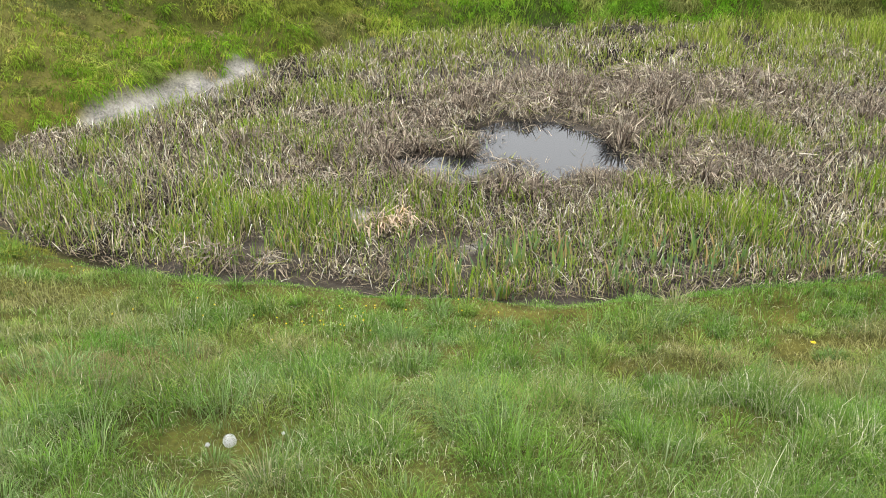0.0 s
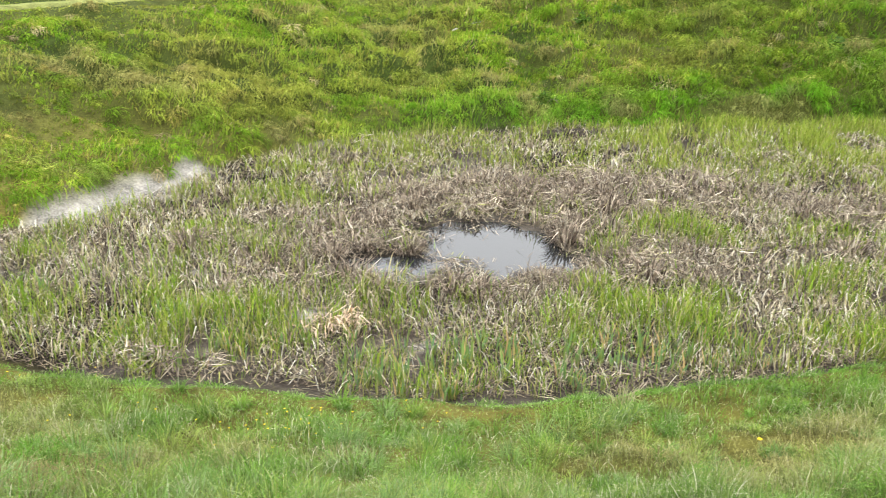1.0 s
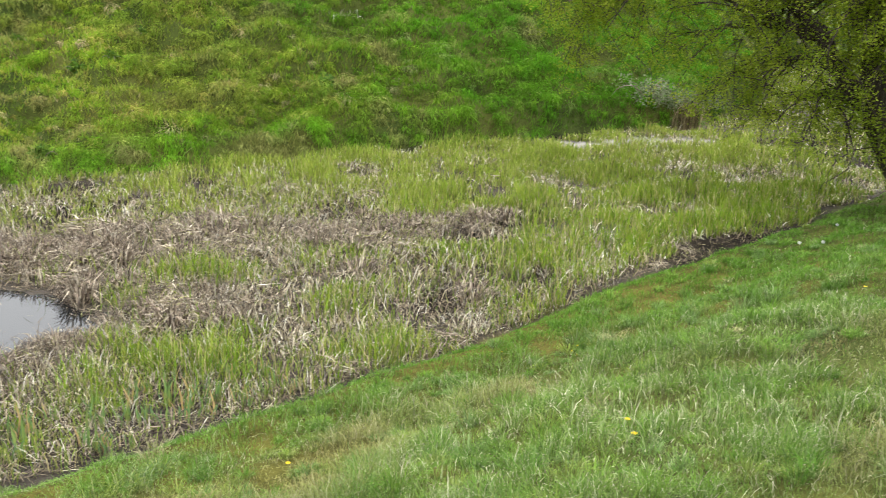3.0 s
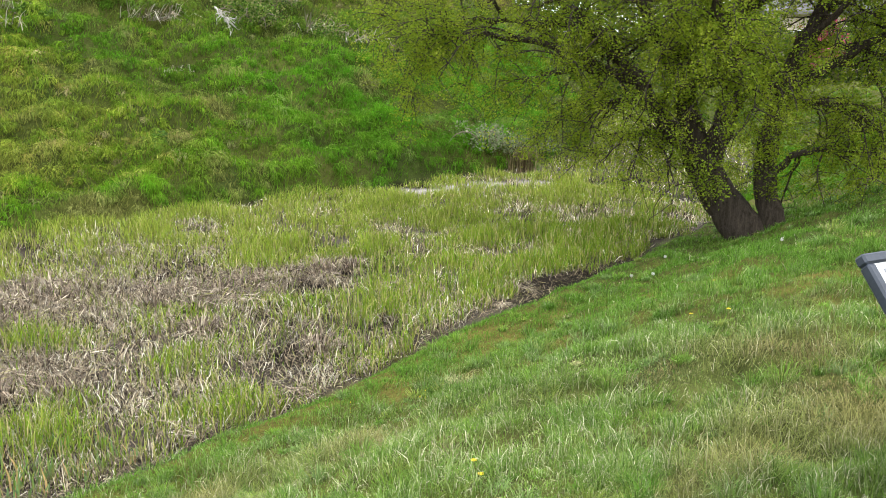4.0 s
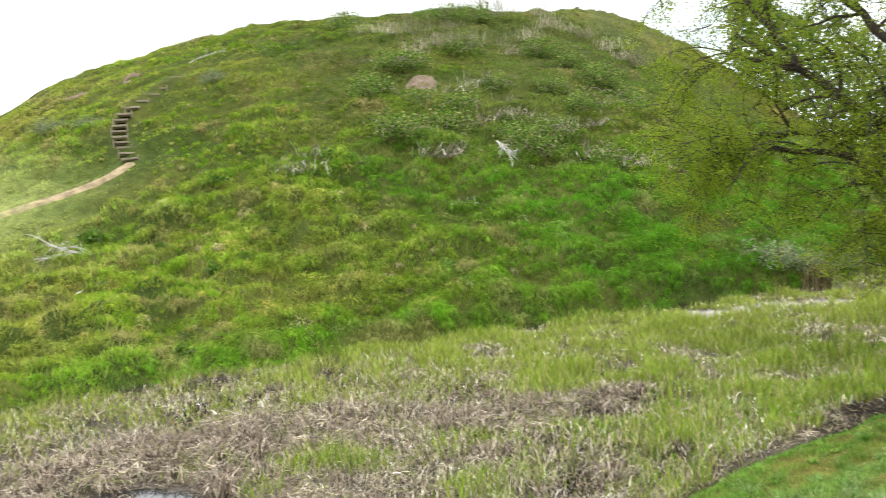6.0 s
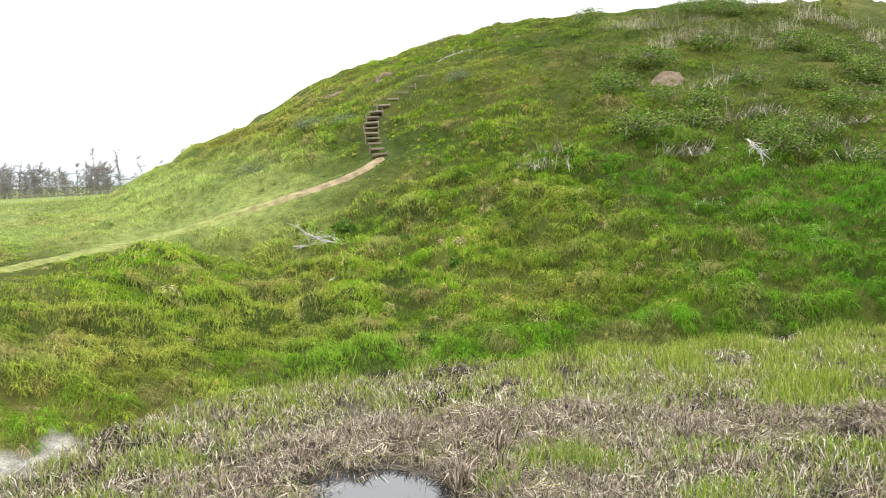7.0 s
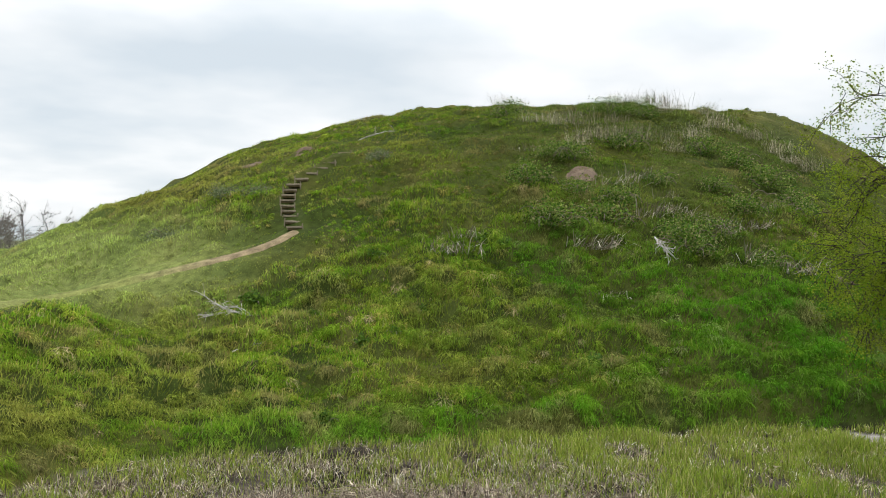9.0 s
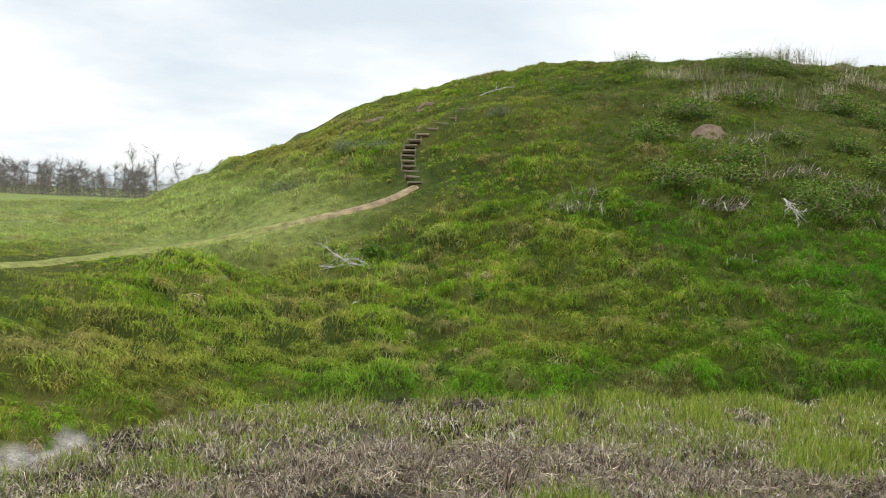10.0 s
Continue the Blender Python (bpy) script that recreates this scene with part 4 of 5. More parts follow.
            b, br = shoot(p[i], ahead * 0.7 + out, reach, min(r[i] * 0.5, 0.03), rnd, 0.42, 0.2, 6)
            tube(b, br, 5, twigs_v, twigs_f)
            for j in range(int(3 + 4.2 * reach)):
                q = rnd.randint(1, 6)
                c, cr = shoot(b[q], (b[q] - b[q - 1]).normalized() * 0.6 + Vector((rnd.gauss(0, 0.8), rnd.gauss(0, 0.8), rnd.gauss(-0.1, 0.5))),
                              rnd.uniform(0.35, 0.85), 0.009, rnd, 0.5, 0.25, 4)
                tube(c, cr, 3, twigs_v, twigs_f)
                tips.append([tuple(v) for v in c[1:]])
    # young shoots straight out of the old stems
    for pts, rad in trunks:
        p, r = smooth_line(hang(pts), rad, 6, random.Random(4), 0.0)
        for _ in range(46):
            i = rnd.randint(7, len(p) - 2)
            a = rnd.uniform(0, 6.28)
            out = Vector((math.cos(a), math.sin(a), rnd.uniform(0.0, 0.9)))
            c, cr = shoot(p[i] + Vector((out.x, out.y, 0)) * r[i] * 0.8, out, rnd.uniform(0.25, 0.6), 0.008, rnd, 0.3, 0.25, 4)
            tube(c, cr, 3, twigs_v, twigs_f)
            tips.append([tuple(v) for v in c[1:]])
    ob = new("twig_growth", wood_mesh("twig_growth", twigs_v, twigs_f, BARK))
    ob.parent = root
    tagged(ob, kind="stuff")
    # leaves in small bunches along the twigs
    t = np.array(tips).reshape(-1, 3)
    t = t[t[:, 2] > 0.75]
    thin = (t[:, 0] - t[:, 1] > 1.9) & (t[:, 2] < 2.9)  # the uphill side is open below
    t = t[~thin | (RNG.random(len(t)) < 0.6)]
    t = t[RNG.random(len(t)) < 0.92]
    per = max(6, int(320000 / len(t)))
    bunch = np.repeat(t + RNG.normal(0, 0.035, t.shape), per, 0)
    place = bunch + RNG.normal(0, 0.06, bunch.shape)
    hue = pick([(0.20, 0.275, 0.022), (0.245, 0.31, 0.026), (0.30, 0.35, 0.036), (0.165, 0.235, 0.018)], [4, 4, 1.5, 3], len(t))
    tint = np.repeat(hue, per, 0)
    ob = new("crown", leaf_mesh("crown", place, RNG.uniform(0.020, 0.039, len(place)), tint, LEAF))
    ob.parent = root
    tagged(root, "leaning old hawthorn with fresh yellow-green leaves on the bank", "tree")


hawthorn()


# ---- steps and path on the mound ----
def path_strip():
    pts = [Vector((x, y, 0)) for x, y in PATH_LINE]
    line, _ = smooth_line(pts, [0] * len(pts), 12, random.Random(3), 0.006)
    verts, tint, loops = [], [], []
    for i, p in enumerate(line):
        t = (line[min(i + 1, len(line) - 1)] - line[max(i - 1, 0)]).normalized()
        s = Vector((-t.y, t.x, 0))
        w = 0.22 + 0.10 * (1 - min(1.0, max(0.0, (p.x + 2.0) / 3.0))) + 0.015 * math.sin(i * 0.31) + 0.008 * math.sin(i * 0.83)
        bare = min(1.0, max(0.0, (p.x + 1.2) / 2.6))  # trodden bare only where the climb begins
        for k in range(5):
            f = k / 2 - 1
            q = p + s * w * f * (1 + 0.08 * math.sin(i * 0.5 + k))
            verts.append((q.x, q.y, float(ground_height(q.x, q.y)) + (0.05 if abs(f) < 0.9 else -0.02)))
            tint.append(Vector((0.17, 0.18, 0.055)).lerp(Vector((0.23, 0.175, 0.105)), bare))
    for i in range(len(line) - 1):
        for k in range(4):
            a = i * 5 + k
            loops += [a, a + 1, a + 6, a + 5]
    me = mesh_arrays("path", np.array(verts), np.array(loops), np.arange(len(loops) // 4) * 4, SOIL, np.array(tint))
    tagged(new("path", me), "narrow trodden earth path climbing to the steps", "path", kind="structure")


path_strip()


def box_bm(w, d, h, bevel=0.006):
    bm = bmesh.new()
    bmesh.ops.create_cube(bm, size=1)
    for v in bm.verts:
        v.co = Vector((v.co.x * w, v.co.y * d, v.co.z * h))
    if bevel:
        bmesh.ops.bevel(bm, geom=bm.edges[:], offset=bevel, segments=1, affect="EDGES")
    return bm


def hill_steps():
    flight = new("step_flight")
    flight.location = (3.35, 27.2, float(ground_height(3.35, 27.2)))
    rnd = random.Random(8)
    pts = [Vector((x, y, 0)) for x, y in STEP_LINE]
    line, _ = smooth_line(pts, [0] * len(pts), 20, rnd, 0.0)
    run = [0.0]
    for a, b in zip(line[:-1], line[1:]):
        run.append(run[-1] + (b - a).length)
    count = 15
    board = tread = peg = None
    for s in range(count):
        want = run[-1] * s / (count - 0.5)
        i = max(k for k in range(len(run)) if run[k] <= want)
        i = min(i, len(line) - 2)
        p = line[i].lerp(line[i + 1], (want - run[i]) / max(run[i + 1] - run[i], 1e-6))
        t = (line[i + 1] - line[i]).normalized()
        turn = math.atan2(t.y, t.x) - math.pi / 2
        turn = turn * 0.55  # the boards face down the mound more than along the bend
        z = float(ground_height(p.x, p.y, False)) + 0.075
        if board is None:
            board = part("riser_board", box_bm(0.46, 0.045, 0.06), OAK, flight, "weathered grey-brown timber riser")
            tread = part("tread", box_bm(0.40, 0.34, 0.08, 0.02), WORN, flight, "worn earth and turf tread")
            peg = part("peg", box_bm(0.035, 0.035, 0.26), OAK, flight)
            made = (board, tread, peg)
        else:
            made = tuple(o.copy() for o in (board, tread, peg))
            for o in made:
                scene.collection.objects.link(o)
                o.parent = flight
        base = flight.location
        r = turn + rnd.gauss(0, 0.05)
        here = Matrix.Translation(Vector((p.x, p.y, z)) - base) @ Matrix.Rotation(r, 4, "Z") @ Matrix.Rotation(rnd.gauss(0, 0.025), 4, "Y")
        made[0].matrix_basis = here @ Matrix.Scale(rnd.uniform(0.85, 1.12), 4, (1, 0, 0))
        made[1].matrix_basis = here @ Matrix.Translation((0, 0.20, -0.045))
        made[2].matrix_basis = here @ Matrix.Translation((-0.22 if s % 2 else 0.22, -0.04, -0.03))
    tagged(flight, "flight of earth steps with timber risers up the mound", "steps")


hill_steps()


# ---- plants and dead wood on the mound ----
def put(ob, x, y, turn=0.0, size=1.0, sink=0.02, tilt=0.0):
    return Matrix.Translation((x, y, float(ground_height(x, y)) - sink)) @ Matrix.Rotation(turn, 4, "Z") @ Matrix.Rotation(tilt, 4, "X") @ Matrix.Scale(size, 4)


def place_all(makers, spots, rnd, low=0.8, high=1.25, free=True):
    """Each kind of thing once, then copies at all the spots."""
    for i, (x, y) in enumerate(spots):
        k = i % len(makers)
        turn = rnd.uniform(-0.5, 0.5) if not free else rnd.uniform(0, 6.28)
        m = put(None, x, y, turn, rnd.uniform(low, high))
        if i < len(makers):
            makers[k] = makers[k]()
            makers[k].matrix_basis = m
        else:
            o = copy_thing(makers[k], m)
            o.matrix_basis = m


def stalk_clump(seed, tall, lean, colours, n, label, name, width=0.016, spread=0.45):
    def make():
        global RNG
        old, RNG = RNG, np.random.default_rng(seed)
        roots = np.stack([RNG.normal(0, spread, n), RNG.normal(0, spread * 0.5, n), np.full(n, 0.0)], 1)
        az = RNG.normal(-np.pi / 2, 0.8, n)
        me = blade_mesh(name, roots, RNG.uniform(0.5, 1.2, n) * tall, RNG.uniform(0.6, 1.3, n) * width, pick(colours, [1] * len(colours), n), DEAD,
                        lean, (0.4, 1.5), azimuth=az)
        RNG = old
        root = new(name)
        ob = new("stalk_growth", me)
        ob.parent = root
        tagged(ob, kind="stuff")
        return tagged(root, label, name.split("_")[-1], group=name + "s")
    return make


PALE = [(0.34, 0.305, 0.245), (0.26, 0.225, 0.17), (0.41, 0.38, 0.315), (0.19, 0.155, 0.11)]
STALKS = [(11.1, 23.2), (11.5, 30.2), (13.3, 26.9), (14.6, 26.3), (13.8, 24.8), (14.7, 25.1), (15.2, 22.5), (15.3, 24.0), (16.5, 24.2), (17.9, 25.6), (9.2, 22.9), (7.7, 24.4), (7.0, 23.7), (7.3, 25.0), (10.3, 21.1), (10.5, 25.3), (16.1, 21.7), (14.9, 24.6), (10.8, 23.2), (13.4, 24.7), (14.3, 24.9), (15.1, 22.9), (15.5, 22.3), (14.3, 27.4), (15.3, 24.5)]
place_all([stalk_clump(100 + i, 0.85, (0.35, 1.25), PALE, 60, "collapsed clump of pale dead stalks on the slope", "dead_stalk_clump", 0.024) for i in range(4)],
          STALKS, random.Random(2), 0.45, 0.95, False)
TALL = [(13.4, 32.3), (14.4, 31.1), (16.2, 33.3), (16.7, 31.6), (21.9, 32.6), (23.0, 31.5), (17.4, 30.8), (20.4, 33.1), (14.4, 33.1), (16.3, 32.2), (22.3, 32.0), (23.3, 31.2), (18.9, 34.9), (19.3, 32.4), (21.6, 33.2), (12.9, 32.8), (14.7, 30.8), (13.7, 30.5), (18.6, 36.8), (19.5, 36.2), (20.3, 35.6), (13.6, 38.2), (21.4, 35.4)]
TAWNY = [(0.31, 0.275, 0.19), (0.25, 0.22, 0.14), (0.18, 0.19, 0.07), (0.38, 0.34, 0.255)]
place_all([stalk_clump(120 + i, 0.85, (0.05, 0.75), TAWNY, 210, "stand of tall dry grass near the mound's top", "dry_grass_clump", 0.009, 0.55) for i in range(3)],
          TALL, random.Random(4), 0.7, 1.15)


def bush(seed, wide, high, greens, n, label, name, leaf, canes=10):
    def make():
        global RNG
        old, RNG = RNG, np.random.default_rng(seed)
        root = new(name)
        d = RNG.normal(0, 1, (n, 3))
        d[:, 2] = np.abs(d[:, 2])
        d /= np.linalg.norm(d, axis=1)[:, None]
        lump = 1 + 0.6 * fbm(d[:, 0] * 3, d[:, 1] * 3 + d[:, 2] * 2, 1.0, 2, seed)
        p = d * np.array([wide, wide * 0.8, high]) * (lump * RNG.uniform(0.4, 1.05, n) ** 0.5)[:, None] + RNG.normal(0, 0.05, (n, 3))
        ob = new("foliage", leaf_mesh("foliage", p, RNG.uniform(0.6, 1.3, n) * leaf, pick(greens, [1] * len(greens), n), BUSH_LEAF))
        ob.parent = root
        rnd = random.Random(seed)
        verts, faces = [], []
        for _ in range(canes):
            a = rnd.uniform(0, 6.28)
            c, r = shoot((0.1 * math.cos(a), 0.1 * math.sin(a), 0), (math.cos(a), math.sin(a), 1.3), wide * rnd.uniform(0.9, 1.6), 0.014, rnd, 0.8, 0.12, 7, 0.5)
            tube(c, r, 4, verts, faces)
        ob = new("cane_growth", wood_mesh("cane_growth", verts, faces, CANE))
        ob.parent = root
        tagged(ob, kind="stuff")
        RNG = old
        return tagged(root, label, "bush", group=name + "s")
    return make


DARK_GREEN = [(0.075, 0.15, 0.02), (0.11, 0.19, 0.026), (0.18, 0.24, 0.045), (0.05, 0.10, 0.02), (0.24, 0.23, 0.10)]
BRAMBLE = [(10.1, 24.4), (11.9, 26.4), (15.2, 30.3), (13.3, 22.9), (18.8, 30.9), (16.4, 24.9), (12.6, 25.5), (18.2, 34.5), (15.3, 22.1), (16.7, 27.0), (12.6, 35.1), (13.4, 22.5), (10.7, 27.7), (12.7, 29.2), (14.8, 27.2), (13.5, 23.8), (14.4, 23.4), (19.3, 29.7), (19.4, 28.2), (16.5, 34.6), (19.6, 26.8), (11.8, 24.7), (12.0, 29.3), (18.8, 25.0)]
place_all([bush(200 + i, 0.62, 0.46, DARK_GREEN, 1900, "low dark green bramble bush with bare canes", "bramble_bush", 0.048, 6) for i in range(3)],
          BRAMBLE, random.Random(6), 0.85, 1.5)
FRESH = [(0.085, 0.16, 0.02), (0.12, 0.19, 0.025), (0.07, 0.13, 0.025)]
place_all([bush(230 + i, 0.26, 0.20, FRESH, 260, "small leafy dock plant in the turf", "dock_plant", 0.10, 3) for i in range(2)],
          [(8.4, 23.6), (8.0, 24.0), (5.2, 24.4), (3.3, 22.4), (8.3, 17.7), (2.6, 16.0), (4.1, 20.4), (4.8, 20.4), (5.7, 21.6), (2.0, 23.7), (1.9, 24.1), (13.8, 22.8)], random.Random(9), 0.5, 1.0)
GREYISH = [(0.16, 0.19, 0.10), (0.20, 0.22, 0.13), (0.13, 0.17, 0.07)]
place_all([bush(240, 0.7, 0.4, GREYISH, 1300, "grey-green scrubby bush on the slope", "scrub_bush", 0.05, 5)],
          [(1.6, 31.9), (2.7, 31.3), (-0.1, 29.9), (6.6, 31.2), (16.5, 15.9), (15.7, 16.0), (17.8, 16.2)], random.Random(10), 0.7, 1.25)


def dead_branch(seed, length, spread, label, forks=9, thick=0.022):
    rnd = random.Random(seed)
    verts, faces = [], []
    main, r = shoot((0, 0, 0.05), (1, 0, 0.3), length, thick, rnd, 0.12, 0.10, 8, 0.3)
    tube(main, r, 7, verts, faces)
    for k in range(forks):
        i = rnd.randint(1, 7)
        way = (main[i] - main[i - 1]).normalized() + Vector((rnd.gauss(0.2, 0.3), rnd.gauss(0, spread), rnd.gauss(0.1, spread * 0.6)))
        b, br = shoot(main[i], way, length * rnd.uniform(0.3, 0.65), thick * 0.6, rnd, 0.1, 0.14, 6, 0.3)
        tube(b, br, 5, verts, faces)
        for j in range(3):
            q = rnd.randint(2, 6)
            c, cr = shoot(b[q], (b[q] - b[q - 1]).normalized() + Vector((rnd.gauss(0, 0.5), rnd.gauss(0, 0.5), rnd.gauss(0, 0.4))), length * rnd.uniform(0.12, 0.3), thick * 0.38, rnd, 0.1, 0.15, 4, 0.4)
            tube(c, cr, 4, verts, faces)
    return tagged(new("dead_branch", wood_mesh("dead_branch", verts, faces, TWIG)), label, "branch", group="dead branches on the slope")


b = dead_branch(31, 1.7, 0.45, "bare grey fallen branch lying on the grass", 22, 0.019)
b.matrix_basis = put(b, 2.15, 23.00, radians(158), 1.0, -0.06, 0.1)
b = dead_branch(32, 0.7, 0.5, "bleached white forked branch hanging on the slope", 15, 0.026)
b.matrix_basis = Matrix.Translation((12.16, 22.36, float(ground_height(12.16, 22.36)) + 0.45)) @ Matrix.Rotation(radians(-92), 4, "Z") @ Matrix.Rotation(radians(38), 4, "Y")
b = dead_branch(33, 0.8, 0.5, "thin fallen branch half sunk in turf", 5)
b.matrix_basis = put(b, 1.3, 20.4, radians(30), 0.9, 0.0)
b = dead_branch(34, 1.4, 0.3, "long pale stick lying near the steps", 5)
b.matrix_basis = put(b, 6.5, 34.6, radians(15), 1.0, 0.0)


def earth_patch(seed, x, y, wide, high, hole, label):
    """Thrown-up soil on the slope, with a burrow mouth where there is one."""
    rnd = random.Random(seed)
    verts, faces, n = [], [], 12
    for j in range(n + 1):
        for i in range(n + 1):
            u, v = i / n * 2 - 1, j / n * 2 - 1
            k = max(0.0, 1 - (u * u + v * v)) ** 0.7
            px, py = x + u * wide * (1 + 0.1 * rnd.random()), y + v * high
            z = float(ground_height(px, py)) - 0.05 + k * (0.11 + 0.06 * rnd.random())
            if hole and u * u + (v + 0.2) ** 2 < 0.16:
                z -= 0.35
            verts.append((px, py, z))
    for j in range(n):
        for i in range(n):
            a = j * (n + 1) + i
            faces.append((a, a + 1, a + n + 2, a + n + 1))
    tagged(new("earth_patch", wood_mesh("earth_patch", verts, faces, EARTH)), label, "bare earth", group="bare earth patches")


earth_patch(1, 12.6, 28.0, 0.62, 0.5, False, "bare reddish soil thrown up among brambles")
earth_patch(2, 17.5, 21.6, 0.30, 0.30, True, "dark burrow mouth in the grass slope")
earth_patch(3, 4.5, 34.7, 0.40, 0.30, True, "dark scrape of bare soil above the steps")
earth_patch(5, 2.7, 36.2, 0.5, 0.25, False, "strip of bare soil on the shoulder")


# ---- plants at the water's edge ----
def iris_clump(seed):
    def make():
        global RNG
        old, RNG = RNG, np.random.default_rng(seed)
        root = new("iris_clump")
        for k in range(8):
            c = pick([(0.14, 0.235, 0.075), (0.19, 0.27, 0.07), (0.12, 0.20, 0.085), (0.42, 0.30, 0.13)], [4, 3, 3, 1.2], 1)
            roots = np.array([[RNG.normal(0, 0.04), RNG.normal(0, 0.025), -0.01]])
            leaf = new("leaf", blade_mesh("leaf", roots, RNG.uniform(0.11, 0.25, 1), RNG.uniform(0.010, 0.018, 1), c, REED, (0.02, 0.3), (0.0, 0.4), root_tint=(0.34, 0.20, 0.08)))
            leaf.parent = root
        RNG = old
        return tagged(root, "clump of young blue-green iris leaves in mud", "plant", group="iris clumps at the water's edge")
    return make


def edge_spots(n, x0, x1, lo, hi, seed):
    g = np.random.default_rng(seed)
    out = []
    while len(out) < n:
        x, y = g.uniform(x0, x1), g.uniform(5.8, 8.6)
        d = float(moat_distance(np.array([x]), np.array([y]))[0])
        if lo < -d < hi and y < 9:
            out.append((x, y))
    return out


place_all([iris_clump(300 + i) for i in range(5)], edge_spots(85, -0.3, 2.9, 0.08, 0.95, 1) + edge_spots(25, -3.2, -0.3, 0.2, 1.2, 2), random.Random(12), 0.75, 1.3)


def sedge_tussock(seed):
    def make():
        global RNG
        old, RNG = RNG, np.random.default_rng(seed)
        n = 150
        az = RNG.uniform(0, 6.28, n)
        rad = 0.11 * np.sqrt(RNG.random(n))
        roots = np.stack([rad * np.cos(az), rad * np.sin(az), np.full(n, 0.0)], 1)
        c = pick([(0.26, 0.205, 0.15), (0.16, 0.12, 0.09), (0.38, 0.32, 0.24), (0.09, 0.07, 0.055)], [3, 3, 2, 2], n)
        me = blade_mesh("sedge_tussock", roots, RNG.uniform(0.12, 0.32, n), RNG.uniform(0.006, 0.013, n), c, DEAD, (0.1, 0.9), (0.5, 1.7), azimuth=az)
        RNG = old
        return tagged(new("sedge_tussock", me), "brown dead sedge tussock standing in mud", "tussock", group="dead sedge tussocks")
    return make


def dead_spots(n, seed):
    g = np.random.default_rng(seed)
    out = []
    while len(out) < n:
        x, y = g.uniform(-2.6, 8), g.uniform(7.4, 13)
        p, d = float(pool(np.array([x]), np.array([y]))[0]), float(moat_distance(np.array([x]), np.array([y]))[0])
        if d < -0.5 and p < -0.35 and g.random() < float(dead_zone(np.array([x]), np.array([y]))[0]) ** 1.5 + 0.03:
            out.append((x, y))
    return out


place_all([sedge_tussock(320 + i) for i in range(5)], dead_spots(120, 3), random.Random(13), 0.7, 1.35)
ISLANDS = [(0.56, 9.6), (0.42, 9.72), (0.52, 8.95), (0.72, 8.88), (1.14, 8.8), (1.0, 8.9), (1.45, 8.55), (1.6, 8.45), (1.75, 8.5), (-0.02, 10.1), (-0.3, 9.9), (-0.49, 8.47), (-0.2, 8.4), (2.2, 9.1), (2.5, 9.4), (0.2, 9.25), (2.0, 8.75)]
place_all([sedge_tussock(330 + i) for i in range(3)], ISLANDS, random.Random(21), 0.55, 0.95)
straw = stalk_clump(340, 0.33, (0.6, 1.45), [(0.46, 0.33, 0.21), (0.40, 0.30, 0.20), (0.52, 0.41, 0.29)], 110, "heap of pinkish bleached straw on the mud", "straw_heap", 0.012, 0.13)()
straw.matrix_basis = put(straw, -0.45, 7.35, 0.4, 1.05, -0.04)
rush = stalk_clump(341, 0.95, (0.0, 0.25), [(0.20, 0.15, 0.085), (0.15, 0.13, 0.06), (0.28, 0.22, 0.13)], 260, "tall brown rush tussock at the moat's edge", "rush_tussock", 0.014, 0.2)()
rush.matrix_basis = put(rush, 16.16, 15.26, 0.0, 0.95)


# ---- flowers on the bank ----
def dandelion_clock(seed, high, head):
    rnd = random.Random(seed)
    root = new("dandelion_clock")
    verts, faces = [], []
    stem, r = shoot((0, 0, -0.02), (0.05, 0.02, 1), high, 0.0028, rnd, 0.0, 0.05, 6, 0.8)
    tube(stem, r, 6, verts, faces)
    ob = new("stem", wood_mesh("stem", verts, faces, STEM))
    ob.parent = root
    top = stem[-1]
    verts, faces = [], []
    for i in range(170):
        z = 1 - 2 * (i + 0.5) / 170
        a = i * 2.39996
        d = Vector((math.sqrt(1 - z * z) * math.cos(a), math.sqrt(1 - z * z) * math.sin(a), z))
        tip = top + d * head * rnd.uniform(0.92, 1.0)
        u = d.orthogonal().normalized()
        w = d.cross(u)
        k = len(verts)
        verts += [top + d * head * 0.2 + u * 0.0004, top + d * head * 0.2 - u * 0.0004, tip]
        faces.append((k, k + 1, k + 2))
        for q in range(5):
            b = 2 * math.pi * q / 5
            e = (u * math.cos(b) + w * math.sin(b)) * head * 0.2
            f = (u * math.cos(b + 0.35) + w * math.sin(b + 0.35)) * head * 0.2
            k = len(verts)
            verts += [tip, tip + e + d * head * 0.05, tip + f + d * head * 0.05]
            faces.append((k, k + 1, k + 2))
    ob = new("seed_head", wood_mesh("seed_head", verts, faces, FLUFF))
    ob.parent = root
    return tagged(root, "white round seed head on a thin stem in grass", "flower", group="dandelion seed heads")


STEM = grained("flower_stem", (0.16, 0.20, 0.06), (0.26, 0.22, 0.10), 20, 3, 0.6, 0.3, 0.1)
FLUFF = grained("seed_fluff", (0.50, 0.49, 0.47), (0.64, 0.64, 0.62), 60, 2, 0.9, 0.05, 0.0)
PETAL = grained("yellow_petal", (0.70, 0.50, 0.02), (0.85, 0.66, 0.03), 30, 3, 0.6, 0.2, 0.1)
CLOCKS = [(-0.72, 2.57, 0.165, 0.022), (-0.77, 2.57, 0.165, 0.008), (-0.535, 2.56, 0.165, 0.006), (8.8, 6.1, 0.17, 0.019), (10.2, 6.9, 0.16, 0.019), (9.6, 5.0, 0.16, 0.019), (8.7, 6.25, 0.15, 0.018)]
for i, (x, y, hgt, head) in enumerate(CLOCKS):
    o = dandelion_clock(400 + i, hgt, head)
    o.matrix_basis = put(o, x, y, i * 1.1, 1.0, 0.0)


